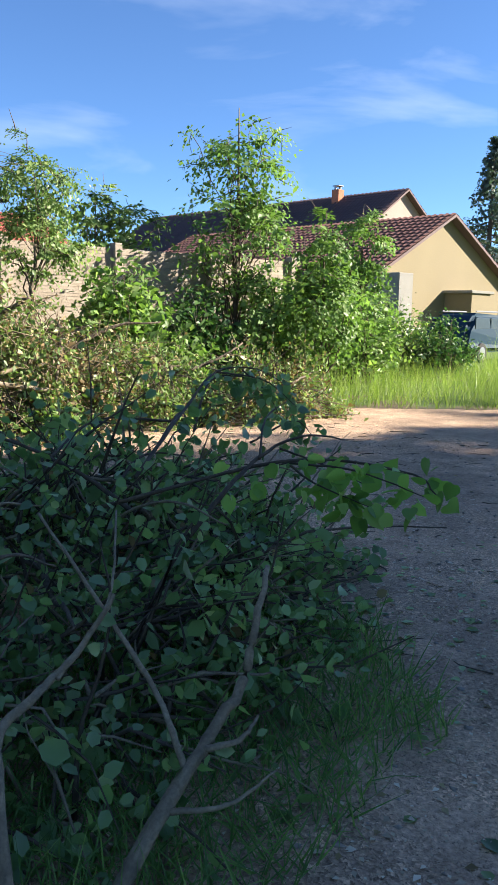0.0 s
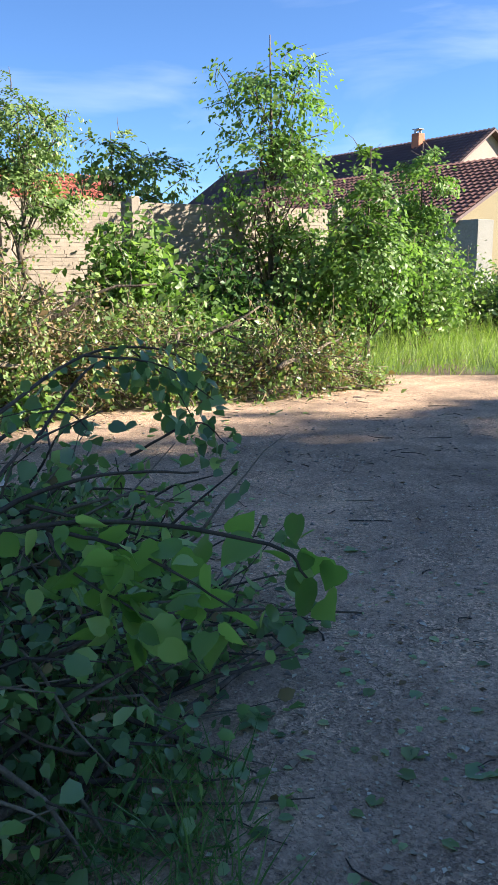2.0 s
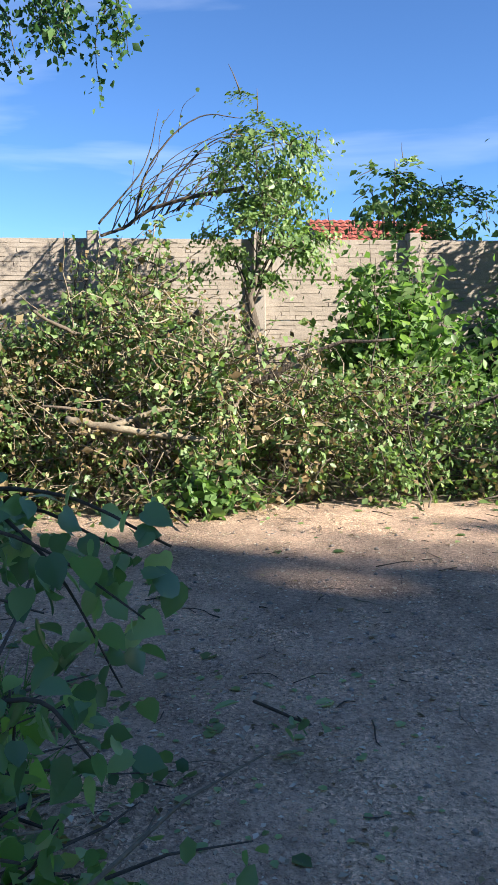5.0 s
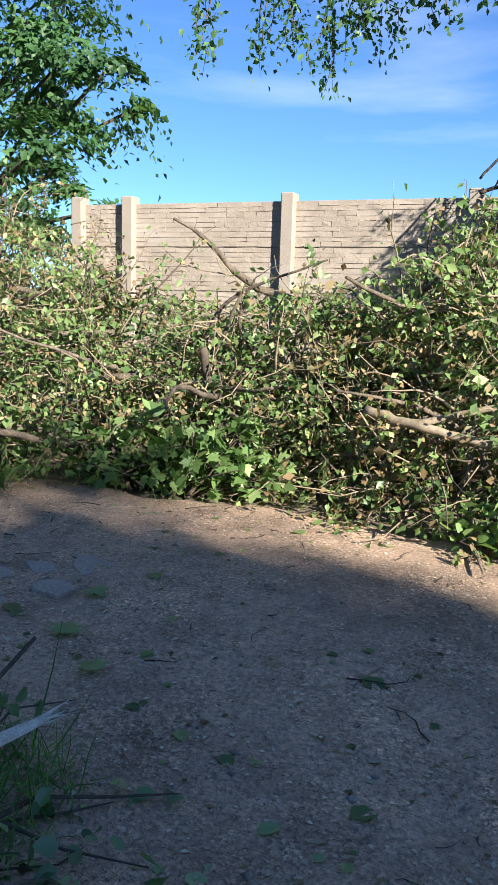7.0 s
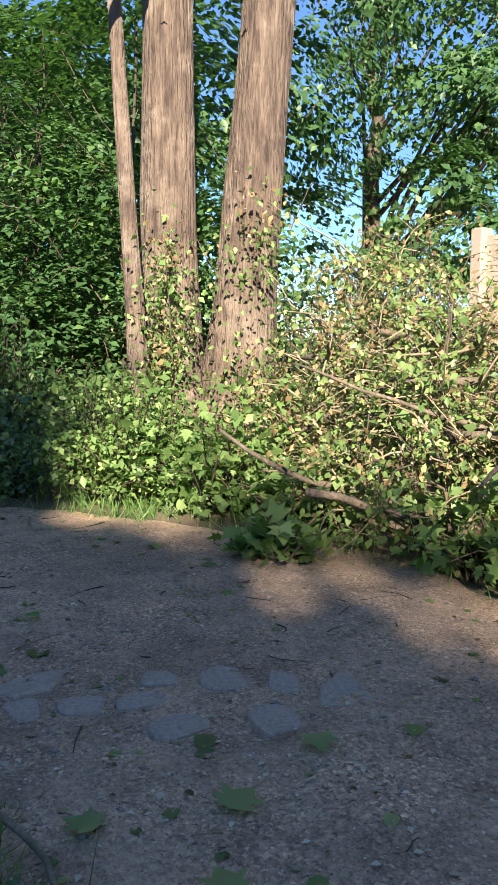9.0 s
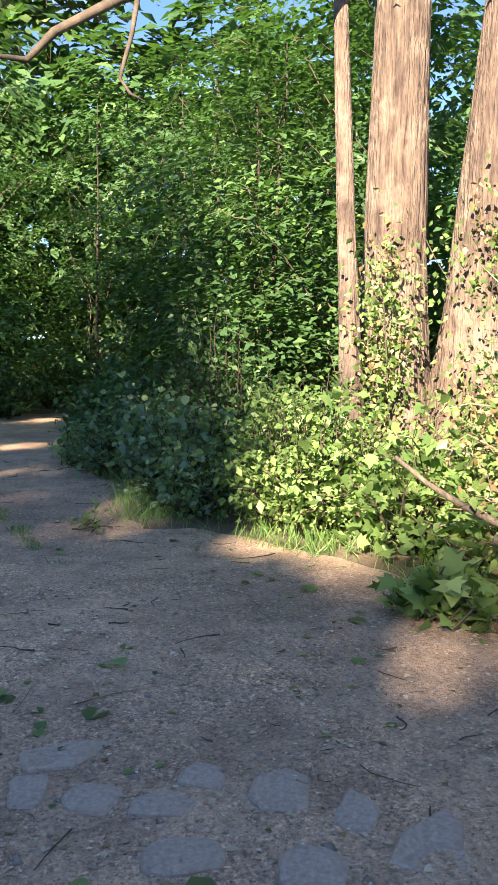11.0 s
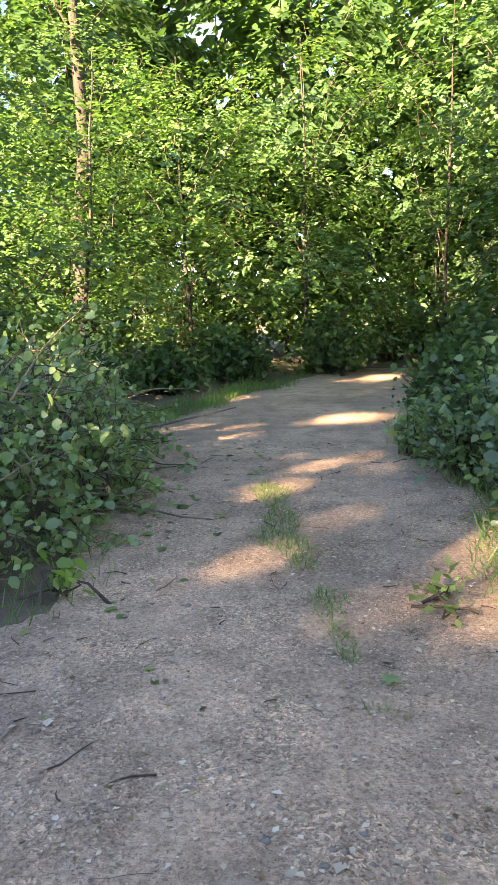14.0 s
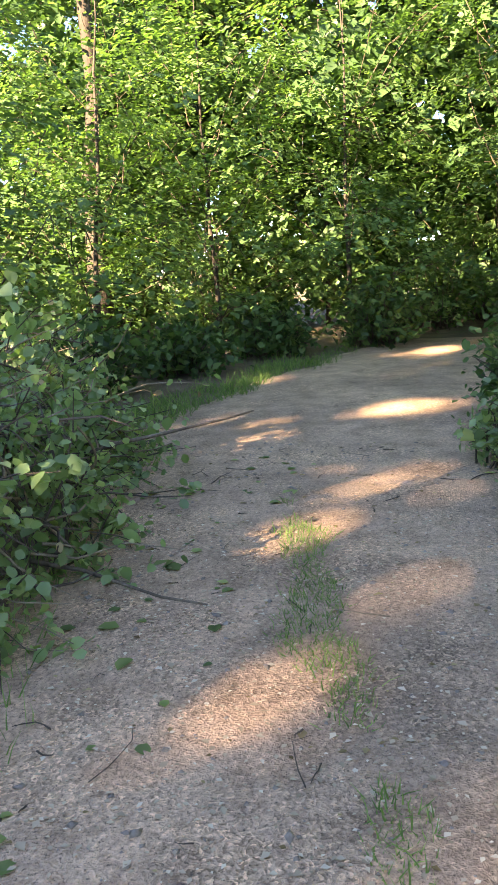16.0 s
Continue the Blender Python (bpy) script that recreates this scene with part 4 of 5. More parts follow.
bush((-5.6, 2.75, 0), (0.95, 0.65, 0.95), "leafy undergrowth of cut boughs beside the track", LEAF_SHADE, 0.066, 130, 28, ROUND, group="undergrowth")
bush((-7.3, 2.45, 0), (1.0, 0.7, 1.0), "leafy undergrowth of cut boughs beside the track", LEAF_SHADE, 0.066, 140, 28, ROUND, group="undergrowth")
bush((-9.2, 2.55, 0), (1.2, 0.8, 1.1), "dark leafy undergrowth beside the track", LEAF_TREE, 0.068, 140, 28, ROUND, group="undergrowth")
bush((-11.2, 2.9, 0), (1.2, 0.7, 1.2), "dark leafy undergrowth beside the track", LEAF_TREE, 0.09, 120, 24, group="undergrowth")
bush((-5.4, 8.7, 0), (1.4, 1.0, 3.3), "tall leafy bush behind the trunks", LEAF_WOOD, 0.10, 120, 26, group="undergrowth")
bush((-7.4, 8.0, 0), (1.4, 1.0, 3.0), "tall leafy bush behind the trunks", LEAF_TREE, 0.10, 120, 26, group="undergrowth")
bush((-6.9, 3.4, 0), (1.3, 0.8, 1.9), "tall thin shrubs at the wood's edge", LEAF_TREE, 0.075, 140, 30, group="undergrowth")
bush((-4.24, -0.17, 0), (0.10, 0.10, 0.24), "bright seedling at the track's edge", LEAF_LIME, 0.065, 8, 5, ROUND, group="undergrowth")
bush((-1.45, 3.28, 0), (0.42, 0.22, 0.26), "low lobed leaves at the track's edge", LEAF_BRIGHT, 0.10, 26, 7, LOBED, group="undergrowth")
bush((-4.75, 2.72, 0), (0.75, 0.35, 0.5), "leafy cut boughs lying at the track's edge", LEAF_SHADE, 0.062, 90, 16, group="undergrowth")
bush((-8.3, 2.0, 0), (0.7, 0.3, 0.55), "leafy boughs leaning over the track's edge", LEAF_FRESH, 0.07, 60, 16, group="undergrowth")
bush((-4.25, 1.76, 0), (0.16, 0.10, 0.08), "small leafy weed in the middle of the track", LEAF_BRIGHT, 0.05, 7, 12, group="undergrowth")

# ---------------------------------------------------------------- wood at the end of the track
WOOD = "trees of the wood"


def wood_tree(x, y, h, r, mat, leaf=0.106, clumps=66, per=108, low=0.3, girth=0.05, spray=True):
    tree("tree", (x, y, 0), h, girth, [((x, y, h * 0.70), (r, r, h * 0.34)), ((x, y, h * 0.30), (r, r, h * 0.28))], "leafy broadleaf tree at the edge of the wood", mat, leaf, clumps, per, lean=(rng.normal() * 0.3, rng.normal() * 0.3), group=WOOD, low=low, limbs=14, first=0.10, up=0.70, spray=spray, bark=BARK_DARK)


for x, y, h, r, mat in [
    (-7.6, 5.4, 6.5, 1.5, LEAF_TREE), (-8.8, 4.6, 5.5, 1.3, LEAF_TREE), (-10.6, 5.0, 6.5, 1.7, LEAF_TREE), (-13.0, 4.9, 7.0, 1.9, LEAF_TREE),
    (-15.6, 5.0, 7.5, 2.0, LEAF_TREE), (-18.2, 3.2, 7.5, 2.1, LEAF_TREE), (-18.0, 0.3, 7.0, 2.0, LEAF_WOOD), (-16.4, -1.9, 6.0, 1.7, LEAF_WOOD),
    (-14.8, -3.6, 6.0, 1.8, LEAF_WOOD), (-12.2, -4.4, 5.5, 1.7, LEAF_WOOD), (-10.0, -4.3, 4.2, 1.4, LEAF_WOOD), (-18.5, -4.8, 9.0, 2.4, LEAF_WOOD), (-19.5, -8.0, 9.5, 2.4, LEAF_WOOD)]:
    wood_tree(x, y, h, r, mat)
for x, y, h in [(-17.2, -4.3, 12.5), (-16.6, -6.4, 13.0)]:
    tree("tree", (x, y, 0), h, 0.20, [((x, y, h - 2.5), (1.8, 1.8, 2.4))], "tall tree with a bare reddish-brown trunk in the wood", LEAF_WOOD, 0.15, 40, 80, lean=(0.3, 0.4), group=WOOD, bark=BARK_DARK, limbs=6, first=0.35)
for x, y, h, r in [(-22.5, 4.5, 10.5, 3.0), (-22.5, -0.5, 11.0, 3.0), (-22.0, -6.0, 11.0, 3.0), (-20.5, 9.0, 10.0, 2.8), (-14.5, 9.5, 10.0, 2.8), (-19.0, -11.0, 11.0, 3.0)]:
    wood_tree(x, y, h, r, LEAF_TREE, 0.32, 110, 42, spray=False)
wood_tree(-9.5, 9.0, 9.0, 2.5, LEAF_TREE, 0.14, 80, 120, spray=False)
for k in range(9):
    wood_tree(-27.0 - 0.8 * (k % 2), -9.0 + 2.9 * k, 14.0 + 0.8 * math.sin(k * 2.1), 2.6, LEAF_TREE, 0.62, 80, 34, spray=False)
for x, y, rx, h in [(-16.0, -1.0, 1.0, 0.9), (-17.2, 0.8, 1.2, 1.3), (-14.0, -2.0, 1.0, 0.9), (-11.8, -2.6, 1.0, 1.0), (-12.6, 3.2, 1.2, 1.3), (-15.6, 3.4, 1.2, 1.2), (-20.0, -3.0, 2.0, 2.0), (-20.5, 2.0, 2.0, 2.0), (-18.5, 5.5, 2.0, 2.0), (-9.3, -3.0, 1.0, 1.3)]:
    bush((x, y, 0), (rx, 0.9, h), "low shaded undergrowth of the wood", LEAF_TREE, 0.13, 90, 20, group="undergrowth")

for x, y in [(-21.5, -8.5), (-22.0, -5.5), (-22.5, -2.5), (-22.5, 0.5), (-22.5, 3.5), (-21.5, 6.5), (-18.0, 8.0), (-14.0, 7.5), (-10.5, 7.2), (-20.0, -7.0)]:
    bush((x, y, 0), (1.9, 1.6, 3.4), "tall dense thicket inside the wood", LEAF_TREE, 0.22, 90, 20, group="undergrowth")

# ---------------------------------------------------------------- tree behind the wall, its limbs hanging far out
tree("tree", (-10.8, 13.5, 0), 10.0, 0.32, [((-7.2, 12.2, 5.3), (2.0, 1.4, 1.5)), ((-5.6, 11.8, 5.0), (1.4, 1.0, 0.8)), ((-8.5, 12.5, 8.0), (2.6, 2.5, 2.2)), ((-6.4, 10.4, 3.4), (1.3, 1.0, 1.3)), ((-5.0, 10.0, 2.6), (1.0, 0.8, 0.8))], "large elm behind the wall with hanging limbs", LEAF_TREE, 0.13, 110, 130, hang=0.6, low=1.5, limbs=24)
elm_limb = rooted("hanging_limb", (-4.0, 13.0, 0), "long leafy limbs hanging down above the wall", "tree limb")
tb, spots = Tubes(5), []
main = np.array([(-7.0, 12.5, 7.6), (-4.5, 13.2, 8.0), (-2.0, 13.4, 7.9), (0.0, 13.0, 7.6), (1.6, 12.2, 7.2), (2.8, 11.0, 6.9)])
tb.add(main, np.linspace(0.14, 0.03, 6), 6)
for x, y, z0, z1, n in [(-4.2, 13.2, 7.9, 5.5, 70), (-3.3, 13.9, 7.9, 5.6, 60), (-2.9, 14.0, 7.9, 6.0, 60), (-1.9, 13.6, 7.9, 5.15, 90), (-1.4, 13.5, 7.8, 5.5, 90), (-0.9, 13.3, 7.8, 5.9, 90), (-0.2, 13.2, 7.6, 5.8, 80), (0.6, 12.6, 7.5, 6.0, 90), (1.2, 12.2, 7.3, 5.9, 90), (1.8, 11.4, 7.1, 5.5, 80)]:
    for _ in range(3):
        line = np.linspace((x, y, z0), (x + rng.normal() * 0.35, y + rng.normal() * 0.3, z1 + 0.35 * rng.random()), 7) + rng.normal(size=(7, 3)) * 0.07
        tb.add(line, np.linspace(0.02, 0.004, 7), 4)
        spots.append(along(line, n, 0.13))
child("branch", local(tb.mesh("branch", TWIG), (-4.0, 13.0, 0)), elm_limb, kind="stuff")
child("foliage", local(leaves("foliage", np.concatenate(spots), 0.12, LEAF_TREE, OVAL, 0.3, 0.7), (-4.0, 13.0, 0)), elm_limb, kind="stuff")

over = rooted("hanging_limb", (-5.3, 4.84, 5.4), "dark crooked limb reaching from the poplar over the track", "tree limb")
tb = Tubes(7)
tb.add([(-5.45, 4.9, 5.5), (-4.9, 4.0, 4.95), (-4.4, 2.8, 4.35), (-4.1, 2.0, 3.95), (-4.0, 1.52, 3.63), (-4.0, 1.33, 3.42), (-4.0, 1.1, 3.43), (-4.0, 0.7, 3.33)], [0.09, 0.07, 0.05, 0.04, 0.034, 0.026, 0.014, 0.006], 7, 0.05)
tb.add([(-4.15, 2.15, 4.05), (-4.0, 2.07, 3.67), (-4.0, 2.02, 3.5), (-4.0, 1.98, 3.36), (-4.0, 2.05, 3.26), (-4.0, 2.16, 3.21)], [0.022, 0.018, 0.016, 0.015, 0.012, 0.006], 6, 0.05)
child("branch", local(tb.mesh("branch", TWIG), (-5.3, 4.84, 5.4)), over)
line = np.array([(-4.0, 1.6, 3.75), (-4.0, 1.2, 3.5), (-4.0, 0.7, 3.4), (-4.1, 0.3, 3.45)])
child("foliage", local(leaves("foliage", along(line, 60, 0.16) + (0, 0, 0.15), 0.07, LEAF_BRIGHT, OVAL, 0.4, 0.5), (-5.3, 4.84, 5.4)), over, kind="stuff")

# ---------------------------------------------------------------- unseen trees added on the sunny side to shade the track
# crown openings cut so sun flecks meet the ground at: x, y, radius
GAPS = [(-4.75, 0.47, 0.40), (-4.5, 1.86, 0.56), (-6.3, 1.14, 0.36), (-8.1, 0.98, 0.42), (-8.85, 0.03, 0.50), (-9.85, -0.62, 0.52), (-12.9, -0.58, 0.54), (-10.7, 1.35, 0.46), (-15.8, 1.75, 0.56), (-0.85, 3.0, 0.3), (-4.1, 4.0, 0.85)]


def sun_gaps(pts):
    foot = pts[:, :2] - np.array(SUNWARD)[:2] * (pts[:, 2:3] / SUNWARD.z)
    way = np.array([math.sin(_a), math.cos(_a)])
    hit = np.zeros(len(pts), bool)
    for x, y, r in GAPS:
        d = foot - (x, y)
        u = d @ way
        w = d[:, 1] * way[0] - d[:, 0] * way[1]
        hit |= np.hypot(u * 0.62, w) < r + 0.1
    return hit


rng = np.random.default_rng(16)
# row added out of view; heights set where its shadow edge falls
for k in range(-5, 16):
    x, y = 16.0 + 2.2 * k, -18.0 - 1.4 * (k % 2)
    h = (13.8 if x < 11 else 20.0 if x < 13 else 22.5 if x < 15 else 24.0 if x < 21 else 20.9 if x < 25.5 else 19.95 if x < 30.5 else 19.5 if x < 32.5 else 18.5) + 0.3 * math.sin(k * 1.3) + (0.7 if k % 2 else 0.0)
    crowns = [((x, y, h * 0.72), (2.2, 2.2, h * 0.275)), ((x, y, h * 0.34), (2.2, 2.2, h * 0.24))]
    if x > 20:
        crowns.append(((x, y, h * 0.88), (1.9, 1.6, h * 0.10)))
    tree("tree", (x, y, 0), h, 0.4, crowns, "unseen tall leafy tree added to shade the track", LEAF_TREE, 0.55, 150 if x < 33 else 90, 21, group="shade trees", limbs=16, low=0.4, gaps=sun_gaps)

# ---------------------------------------------------------------- grass
def scatter(n, x0, x1, y0, y1, ok):
    p = np.stack([x0 + (x1 - x0) * rng.random(n), y0 + (y1 - y0) * rng.random(n)], 1)
    return np.array([(x, y, ground_height(x, y) - 0.02) for x, y in p if ok(x, y)])


tagged(new("meadow", mesh_of("meadow", *(lambda c: ([(x, y, 0.0 - 0.02 + 0.012) for x, y in c], [[0, 1, 2, 3]]))([(7.2, 4.6), (60, -20), (60, 60), (7.2, 60)]), MEADOW)), "rough green meadow ground", "meadow", kind="structure")
grass_patch("tall_grass", scatter(25000, 6.6, 24, -1, 10, lambda x, y: on_track(x, y) < -0.02 and y < 7.2 + max(0, x - 9) * 0.5), 0.46, GRASS, "tall sunlit meadow grass beside the track", 0.008)
grass_patch("tall_grass", scatter(8000, 14, 24, 3, 11.5, lambda x, y: y < 4.6 + 0.55 * (x - 14) + 1.2 and y > 2.4 + 0.55 * (x - 14)), 0.72, GRASS, "high seeding meadow grass before the parked car", 0.010)
grass_patch("short_grass", scatter(30000, -2.4, 1.6, -3.9, 0.9, lambda x, y: ((x + 0.6) / 1.6) ** 2 + ((y + 2.45) / 1.0) ** 2 + 0.4 * noise.noise((x * 2, y * 2, 4)) < 1 or ((x - 0.9) / 0.55) ** 2 + ((y - 0.1) / 0.7) ** 2 + 0.6 * noise.noise((x * 3, y * 3, 2)) < 0.8), 0.17, GRASS_DIM, "short shaded grass under cut branches", 0.007, 0.7)
grass_patch("verge_grass", scatter(44000, -17, 0.5, -3.2, 4.4, lambda x, y: -0.5 < on_track(x, y) < 0.06 + 0.1 * noise.noise((x * 3, y * 3, 0)) and (y > 2 or x < -3.5) and rng.random() < (0.6 if x < -3 else 0.25)), 0.13, GRASS_DIM, "grass along the track's edges", 0.007, 0.5)
grass_patch("verge_grass", scatter(50000, -15, -1.5, -3.6, 4.0, lambda x, y: -0.85 < on_track(x, y) < 0.02 + 0.12 * noise.noise((x * 2, y * 2, 7)) and (y > 1.2 or x < -7.5) and noise.noise((x * 1.3, y * 1.3, 3)) > -0.25), 0.17, GRASS_DIM, "soft green grass between the track and the bushes", 0.009, 0.55)
grass_patch("middle_grass", scatter(34000, -7.4, -3.2, 0.3, 1.6, lambda x, y: abs(y - 0.87 - 0.22 * (x + 5.6)) < (0.11 if -6.7 < x < -4.7 else 0.03) + 0.20 * noise.noise((x * 2.2, y * 2.2, 0)) ), 0.055, GRASS_DIM, "strip of short grass between the wheel tracks", 0.007, 0.7)

grass_patch("short_grass", scatter(9000, -0.2, 1.5, -0.6, 1.1, lambda x, y: ((x - 0.62) / 0.55) ** 2 + ((y - 0.35) / 0.6) ** 2 + 0.8 * noise.noise((x * 4, y * 4, 2)) < 0.8), 0.10, GRASS_DIM, "thin shaded grass at the heap's edge", 0.006, 0.8)

# ---------------------------------------------------------------- houses beyond the grass
def placed(x, y):
    """The houses' plan, turned a little about the walk's start."""
    c, s = math.cos(radians(4.7)), math.sin(radians(4.7))
    dx, dy = x + 2.05, y + 4.13
    return (c * dx - s * dy - 1.65, s * dx + c * dy - 4.75)


def house(x, y, half, eave, ridge, length, wall_mat, roof_mat, label, turn=0.0):
    """A long house: gable wall, side walls and a tiled pitched roof with overhang."""
    px, py = placed(x, y)
    root = rooted("house", (px, py, 0), label, "house")
    root.rotation_euler = (0, 0, radians(4.7 + turn))
    bm = bmesh.new()
    prof = [(-half, 0), (half, 0), (half, eave), (0, ridge - 0.12), (-half, eave)]
    a = [bm.verts.new((u, 0, z)) for u, z in prof]
    b = [bm.verts.new((u, length, z)) for u, z in prof]
    bm.faces.new(a[::-1])
    bm.faces.new(b)
    for i in range(5):
        j = (i + 1) % 5
        bm.faces.new((a[i], a[j], b[j], b[i]))
    child("wall", bm_mesh("wall", bm, wall_mat), root)
    slope = math.hypot(half, ridge - eave)
    for side in (-1, 1):
        bm = bmesh.new()
        rows, cols = int((slope + 0.5) / 0.34), int((length + 0.8) / 0.30)
        ux, uz = side * half / slope, (eave - ridge) / slope
        for r in range(rows):
            s0, s1 = r * 0.34, (r + 1) * 0.34 + 0.03
            lift0, lift1 = 0.02, 0.065
            for c in range(cols):
                y0 = -0.4 + c * 0.30
                ys = (y0 + 0.01, y0 + 0.15, y0 + 0.29)
                hump = (0.0, 0.045, 0.0)
                top = [bm.verts.new((ux * s0, q, ridge + uz * s0 + lift0 + h)) for q, h in zip(ys, hump)]
                low = [bm.verts.new((ux * s1, q, ridge + uz * s1 + lift1 + h)) for q, h in zip(ys, hump)]
                for i in range(2):
                    bm.faces.new((top[i], top[i + 1], low[i + 1], low[i]))
        child("roof", bm_mesh("roof", bm, roof_mat), root, "tiled roof slope")
        deck = bmesh.new()
        e = slope + 0.5
        q = [deck.verts.new(p) for p in ((0, -0.4, ridge), (ux * e, -0.4, ridge + uz * e), (ux * e, length + 0.4, ridge + uz * e), (0, length + 0.4, ridge))]
        w = [deck.verts.new(v.co - Vector((0, 0, 0.12))) for v in q]
        deck.faces.new(q)
        deck.faces.new(w[::-1])
        for i in range(4):
            deck.faces.new((q[i], w[i], w[(i + 1) % 4], q[(i + 1) % 4]))
        child("eaves", bm_mesh("eaves", deck, TILE_DARK), root)
    return root


yellow = house(27.95, 15, 4.6, 3.35, 5.72, 16, RENDER_YELLOW, TILE_RED, "yellow rendered house with red tiled gable roof")
child("door", box_mesh("door", (1.9, -0.06, 0), (3.0, 0.02, 2.0), WOOD_DOOR, 0.01), yellow, "reddish-brown door")
child("porch", box_mesh("porch", (0.05, -1.3, 0), (1.55, 0.05, 2.5), RENDER_YELLOW, 0.02), yellow, "flat-roofed yellow porch")
child("coping", box_mesh("coping", (-0.1, -1.4, 2.5), (1.7, 0.05, 2.62), RENDER_GREY, 0.02), yellow)
child("annex", box_mesh("annex", (-4.9, -1.2, 0), (-4.0, 0.6, 3.1), RENDER_GREY, 0.02), yellow, "grey flat-roofed annex")
big = house(38.75, 25, 5.2, 5.45, 8.92, 24, RENDER_PINK, TILE_DARK, "tall house with dark tiled roof and pale gable")
child("chimney", box_mesh("chimney", (-0.80, 4.3, 7.6), (-0.25, 4.85, 9.25), CHIMNEY, 0.02), big, "orange brick chimney")
for u in (-0.75, -0.33):
    child("chimney_leg", box_mesh("chimney_leg", (u - 0.03, 4.5, 9.24), (u + 0.03, 4.66, 9.46), METAL), big)
child("chimney_cap", box_mesh("chimney_cap", (-0.78, 4.32, 9.45), (-0.27, 4.83, 9.5), METAL, 0.01), big)
red = house(11.6, 27.6, 4.0, 3.1, 5.35, 4.5, RENDER_PINK, TILE_BRIGHT, "house behind the wall with bright red tiled roof", -92.0)

# ---------------------------------------------------------------- car


def car(at, turn):
    root = rooted("car", at, "dark blue estate car parked beyond tall grass", "car")
    root.rotation_euler = (0, 0, radians(turn))
    bm = bmesh.new()
    prof = [(-2.2, .35), (2.2, .35), (2.25, .7), (2.1, .95), (1.25, 1.05), (.45, 1.60), (-1.5, 1.66), (-2.15, 1.12), (-2.25, .7)]
    a = [bm.verts.new((x, -0.9 + (0.16 if z > 1.1 else 0), z)) for x, z in prof]
    b = [bm.verts.new((x, 0.9 - (0.16 if z > 1.1 else 0), z)) for x, z in prof]
    bm.faces.new(a)
    bm.faces.new(b[::-1])
    for i in range(len(prof)):
        j = (i + 1) % len(prof)
        bm.faces.new((a[j], a[i], b[i], b[j]))
    child("body", bm_mesh("body", bm, CAR_PAINT, 0.14, 3), root)
    for s in (-1, 1):
        for x0, x1 in ((-1.75, -0.72), (-0.65, 0.25)):
            child("window", box_mesh("window", (x0, s * 0.80 - 0.02, 1.12), (x1, s * 0.80 + 0.03, 1.50), CAR_GLASS, 0.02), root)
        child("roof_rail", box_mesh("roof_rail", (-1.4, s * 0.62 - 0.02, 1.68), (0.3, s * 0.62 + 0.02, 1.73), METAL, 0.01), root)
    for x in (-1.35, 1.4):
        for s in (-1, 1):
            for nm, r, w, mat in (("tyre", 0.33, 0.22, RUBBER), ("rim", 0.21, 0.24, RIM)):
                bm = bmesh.new()
                bmesh.ops.create_cone(bm, cap_ends=True, segments=24, radius1=r, radius2=r, depth=w, matrix=pose(x, s * 0.80, 0.33, 90))
                child(nm, bm_mesh(nm, bm, mat, 0.015), root)
    return root


car((*placed(23.8, 10.9), 0.0), 8)


def spruce(at, height, width):
    root = rooted("spruce", at, "tall dark blue-green spruce behind the houses", "tree")
    wood, pts = Tubes(6), []
    wood.add([at, (at[0], at[1], height)], [0.3, 0.03], 8)
    for z in np.arange(1.5, height, 0.42):
        r = width * (1 - z / height) + 0.1
        for k in range(9):
            a = rng.random() * 6.28
            end = np.array([at[0] + r * math.cos(a), at[1] + r * math.sin(a), z - 0.25 * r])
            line = np.linspace((at[0], at[1], z), end, 5)
            line[3:, 2] += 0.08 * r
            wood.add(line, np.linspace(0.04, 0.01, 5), 3)
            pts.append(along(line, 26, 0.10))
    child("trunk", local(wood.mesh("trunk", BARK), at), root)
    child("foliage", local(leaves("foliage", np.concatenate(pts), 0.24, NEEDLE, OVAL, 0.3, 0.6), at), root, kind="stuff")


spruce((*placed(50.6, 26.0), 0.0), 14.0, 4.6)

# ---------------------------------------------------------------- litter on the track
def paving_stone(at, size, turn):
    """A worn slab sunk in the earth, its corners broken."""
    bm = bmesh.new()
    turns = np.arange(9) * 2 * math.pi / 9 + rng.normal(size=9) * 0.12
    reach = 0.95 + 0.16 * rng.normal(size=9)
    rim = [bm.verts.new((size[0] * k * math.copysign(abs(math.cos(t)) ** 0.7, math.cos(t)), size[1] * k * math.copysign(abs(math.sin(t)) ** 0.7, math.sin(t)), 0)) for t, k in zip(turns, reach)]
    f = bm.faces.new(rim)
    up = bmesh.ops.extrude_face_region(bm, geom=[f])["geom"]
    for q in up:
        if isinstance(q, bmesh.types.BMVert):
            q.co.z += 0.042 + 0.012 * rng.random()
            q.co.x *= 0.93
            q.co.y *= 0.93
    ob = new("paving_stone", bm_mesh("paving_stone", bm, STONE_WORN, 0.006))
    ob.matrix_world = pose(*at, rng.normal(), rng.normal(), turn)
    return tagged(ob, "worn grey stone slab sunk in the track", "stone slab", "stone slabs in the track")


for x, y, a, b in [(-0.58, 1.31, 0.27, 0.16), (-0.34, 1.18, 0.14, 0.10), (-0.24, 1.37, 0.15, 0.11), (-0.14, 1.57, 0.16, 0.10), (-0.26, 1.72, 0.13, 0.10), (-0.1, 1.92, 0.20, 0.13), (0.12, 1.58, 0.17, 0.12), (0.06, 2.1, 0.13, 0.10), (0.27, 2.24, 0.24, 0.14), (0.28, 1.88, 0.18, 0.13)]:
    paving_stone((x, y, ground_height(x, y) - 0.034), (a * 0.72, b * 0.8), rng.random() * 180)

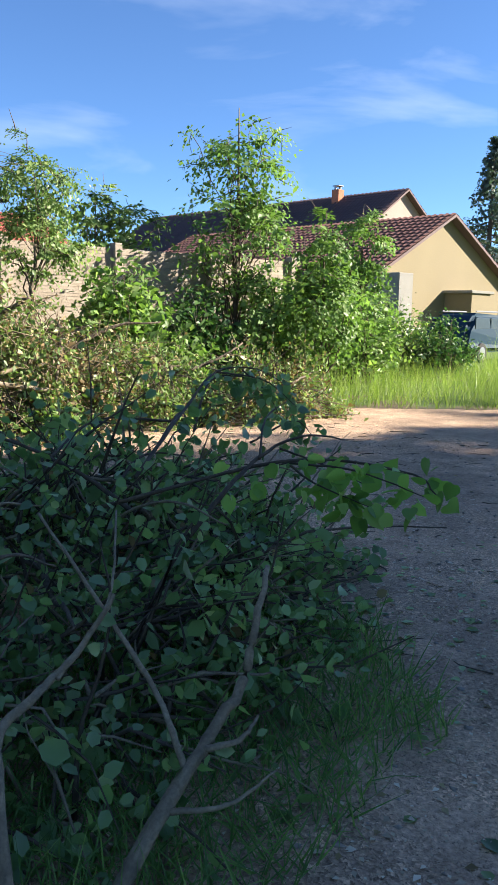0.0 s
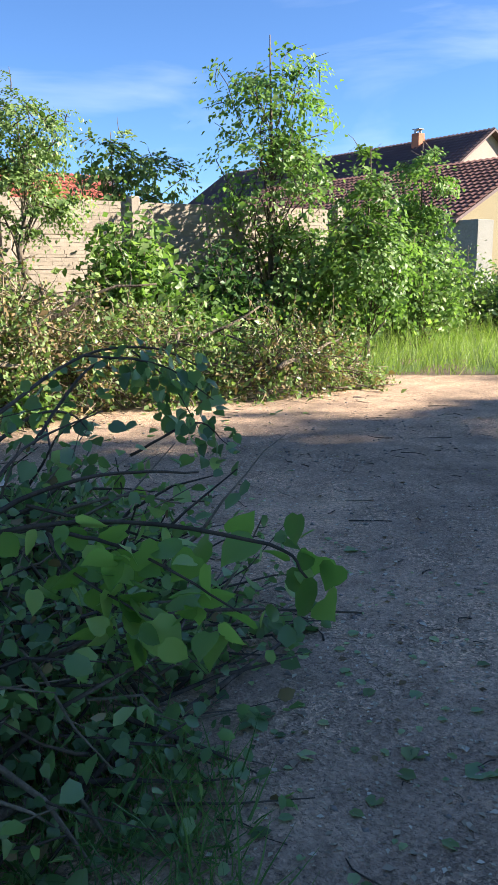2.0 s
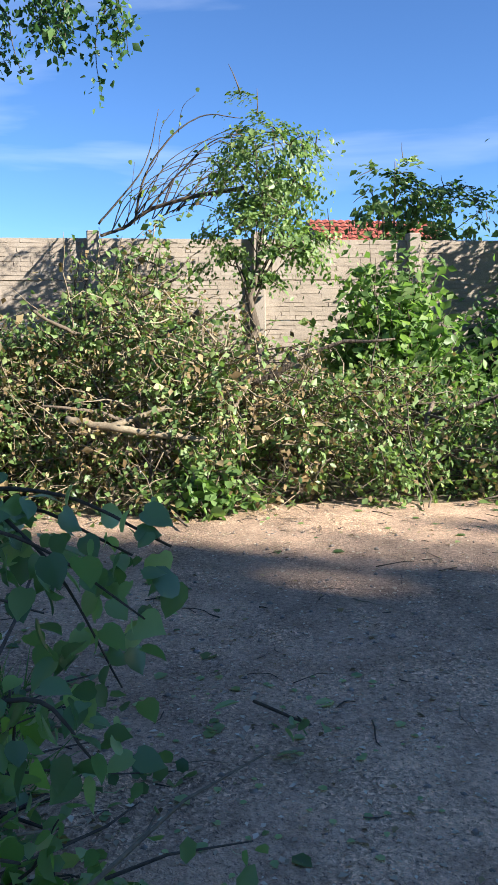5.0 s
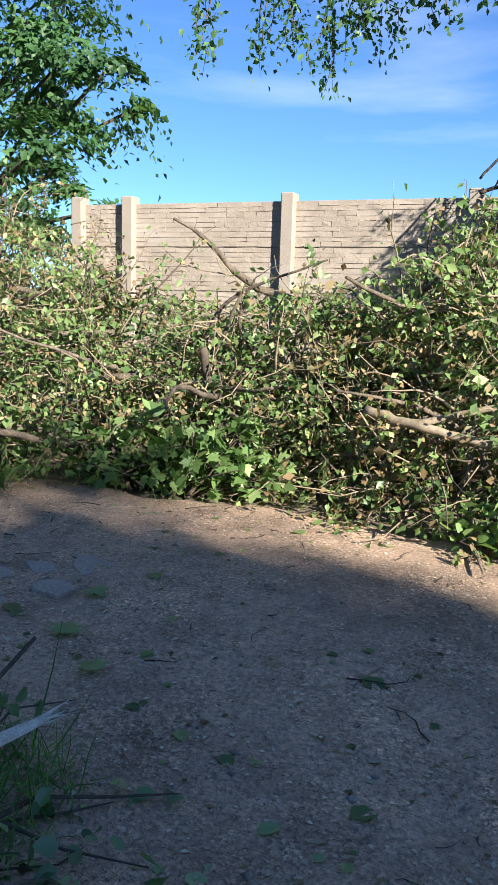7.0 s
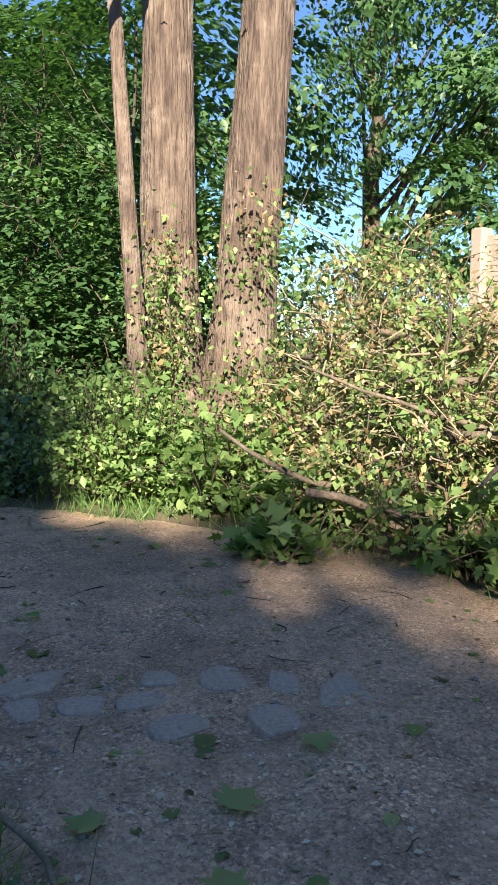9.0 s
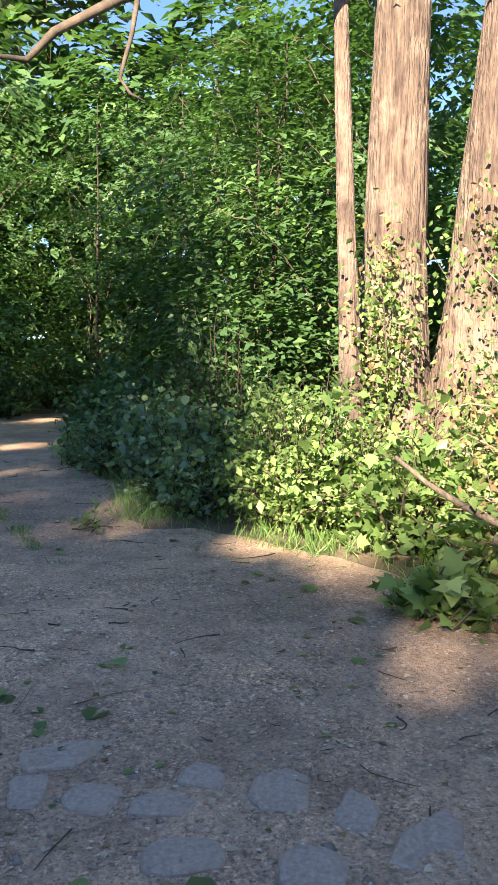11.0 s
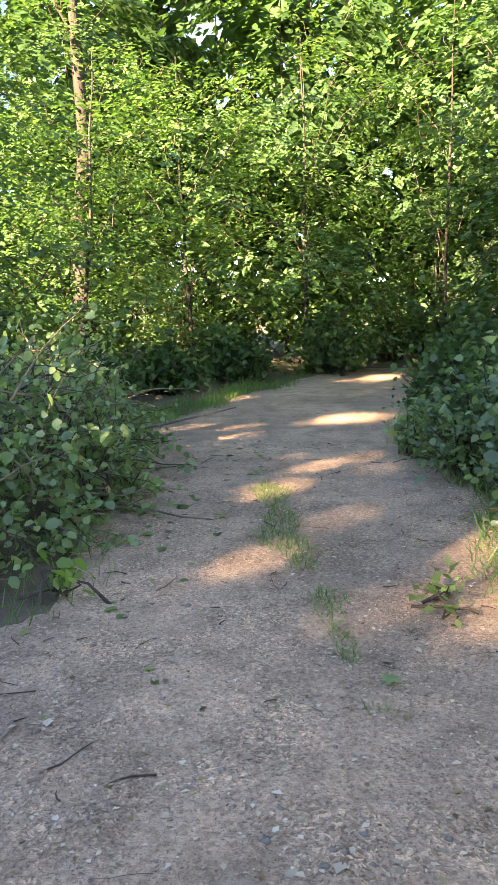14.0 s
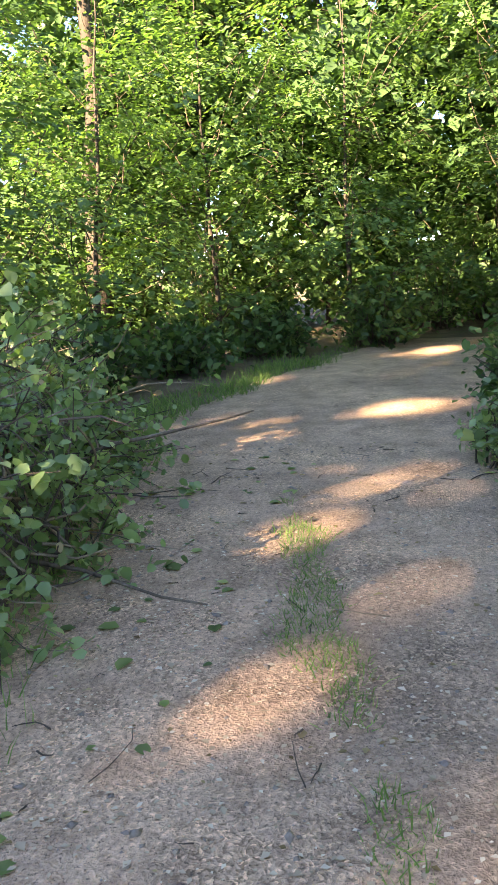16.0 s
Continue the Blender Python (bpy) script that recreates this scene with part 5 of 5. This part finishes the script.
inside_track = lambda x, y: on_track(x, y) > 0.05
p = scatter(8000, -9, 6.5, -4.5, 4.0, inside_track)
v8 = np.array([[1, 0, 0], [-1, 0, 0], [0, 1, 0], [0, -1, 0], [0, 0, 0.8], [0, 0, -0.5]])
f8 = np.array([[0, 2, 4], [2, 1, 4], [1, 3, 4], [3, 0, 4], [2, 0, 5], [1, 2, 5], [3, 1, 5], [0, 3, 5]])
s = 0.005 + 0.016 * rng.random(len(p)) ** 4
a = rng.random(len(p)) * 6.28
jit = 1 + 0.35 * rng.normal(size=(len(p), 6, 3))
v = v8[None] * jit
v = np.stack([v[..., 0] * np.cos(a)[:, None] - v[..., 1] * np.sin(a)[:, None], v[..., 0] * np.sin(a)[:, None] + v[..., 1] * np.cos(a)[:, None], v[..., 2] * 0.7], -1) * s[:, None, None] + (p + (0, 0, 0.026))[:, None]
tagged(new("gravel", mesh_of("gravel", v.reshape(-1, 3), ((np.arange(len(p)) * 6)[:, None, None] + f8[None]).reshape(-1, 3), STONE)), "loose grey gravel strewn over the track", "gravel", kind="stuff")


def litter(name, n, size, mat, shape, area, label, ok=inside_track, tint=None):
    q = scatter(n, *area, ok) + (0, 0, 0.030)
    tagged(new(name, leaves(name, q, size, mat, shape, 0.93, 0.0, None, tint, 0.4)), label, "leaf litter", kind="stuff")


litter("leaf_litter", 42000, 0.0155, CHIP, OVAL, (-7, 4, -4.5, 3.8), "pale wood chips and leaf scraps on the track")
litter("leaf_litter", 3600, 0.023, LEAF_DRY, OVAL, (-9, 6.5, -4.5, 4.0), "dry brown leaf scraps on the track")
litter("green_litter", 260, 0.05, LEAF_CUT, ROUND, (-1.5, 2.2, -3.8, 1.8), "fallen green leaves beside the cut branches")
litter("green_litter", 130, 0.05, LEAF_CUT, ROUND, (-5, 5, 2.2, 4.0), "fallen green leaves along the heaps")
litter("green_litter", 110, 0.06, LEAF_CUT, ROUND, (-8.5, -1.5, -1.2, 0.6), "fallen green leaves along the track's edge")
for x, y, sz, tn in [(-3.47, 1.47, 0.08, 250), (0.98, 1.2, 0.12, 75), (-1.35, 0.66, 0.11, 10), (-2.15, 0.82, 0.09, 160), (-1.83, 0.94, 0.08, 210), (-1.27, 1.57, 0.09, 280), (-1.04, 1.06, 0.08, 45), (0.68, 1.4, 0.14, 20), (0.55, 1.05, 0.12, 120), (-0.4, 0.45, 0.11, 60), (-0.1, 0.2, 0.12, 300), (-0.5, 0.3, 0.10, 100), (0.5, 1.9, 0.12, 240)]:
    tv, tf = LOBED
    ob = new("fallen_leaf", mesh_of("fallen_leaf", tv * sz + (0, 0, 0.012), tf, LEAF_FRESH, np.full(len(tv), 0.6)))
    ob.matrix_world = pose(x, y, ground_height(x, y) + 0.018, 4, 3, tn)
    tagged(ob, "green lobed leaf fallen on the track", "leaf", "fallen leaves")

litter("green_litter", 380, 0.03, LEAF_FRESH, ROUND, (0.6, 2.8, -3.4, 0.6), "pale fallen leaves beside the heap", tint=0.85)

tb, tp = Tubes(4), Tubes(4)
for x, y, z in scatter(900, -9, 6.5, -4.5, 3.9, inside_track):
    a = rng.random() * 6.28
    ln = 0.05 + 0.30 * rng.random() ** 3
    line = wander((x, y, z + 0.032), (math.cos(a), math.sin(a), 0), ln, 5, 0.3)
    line[:, 2] = z + 0.032
    (tb if rng.random() < 0.7 else tp).add(line, np.linspace(0.0035, 0.0015, 5) * (0.4 + rng.random()), 4)
tagged(new("fallen_twig", tb.mesh("fallen_twig", TWIG)), "dark broken twigs strewn over the track", "twigs", kind="stuff")
tagged(new("fallen_twig", tp.mesh("fallen_twig", TWIG_PALE)), "pale broken twigs strewn over the track", "twigs", kind="stuff")
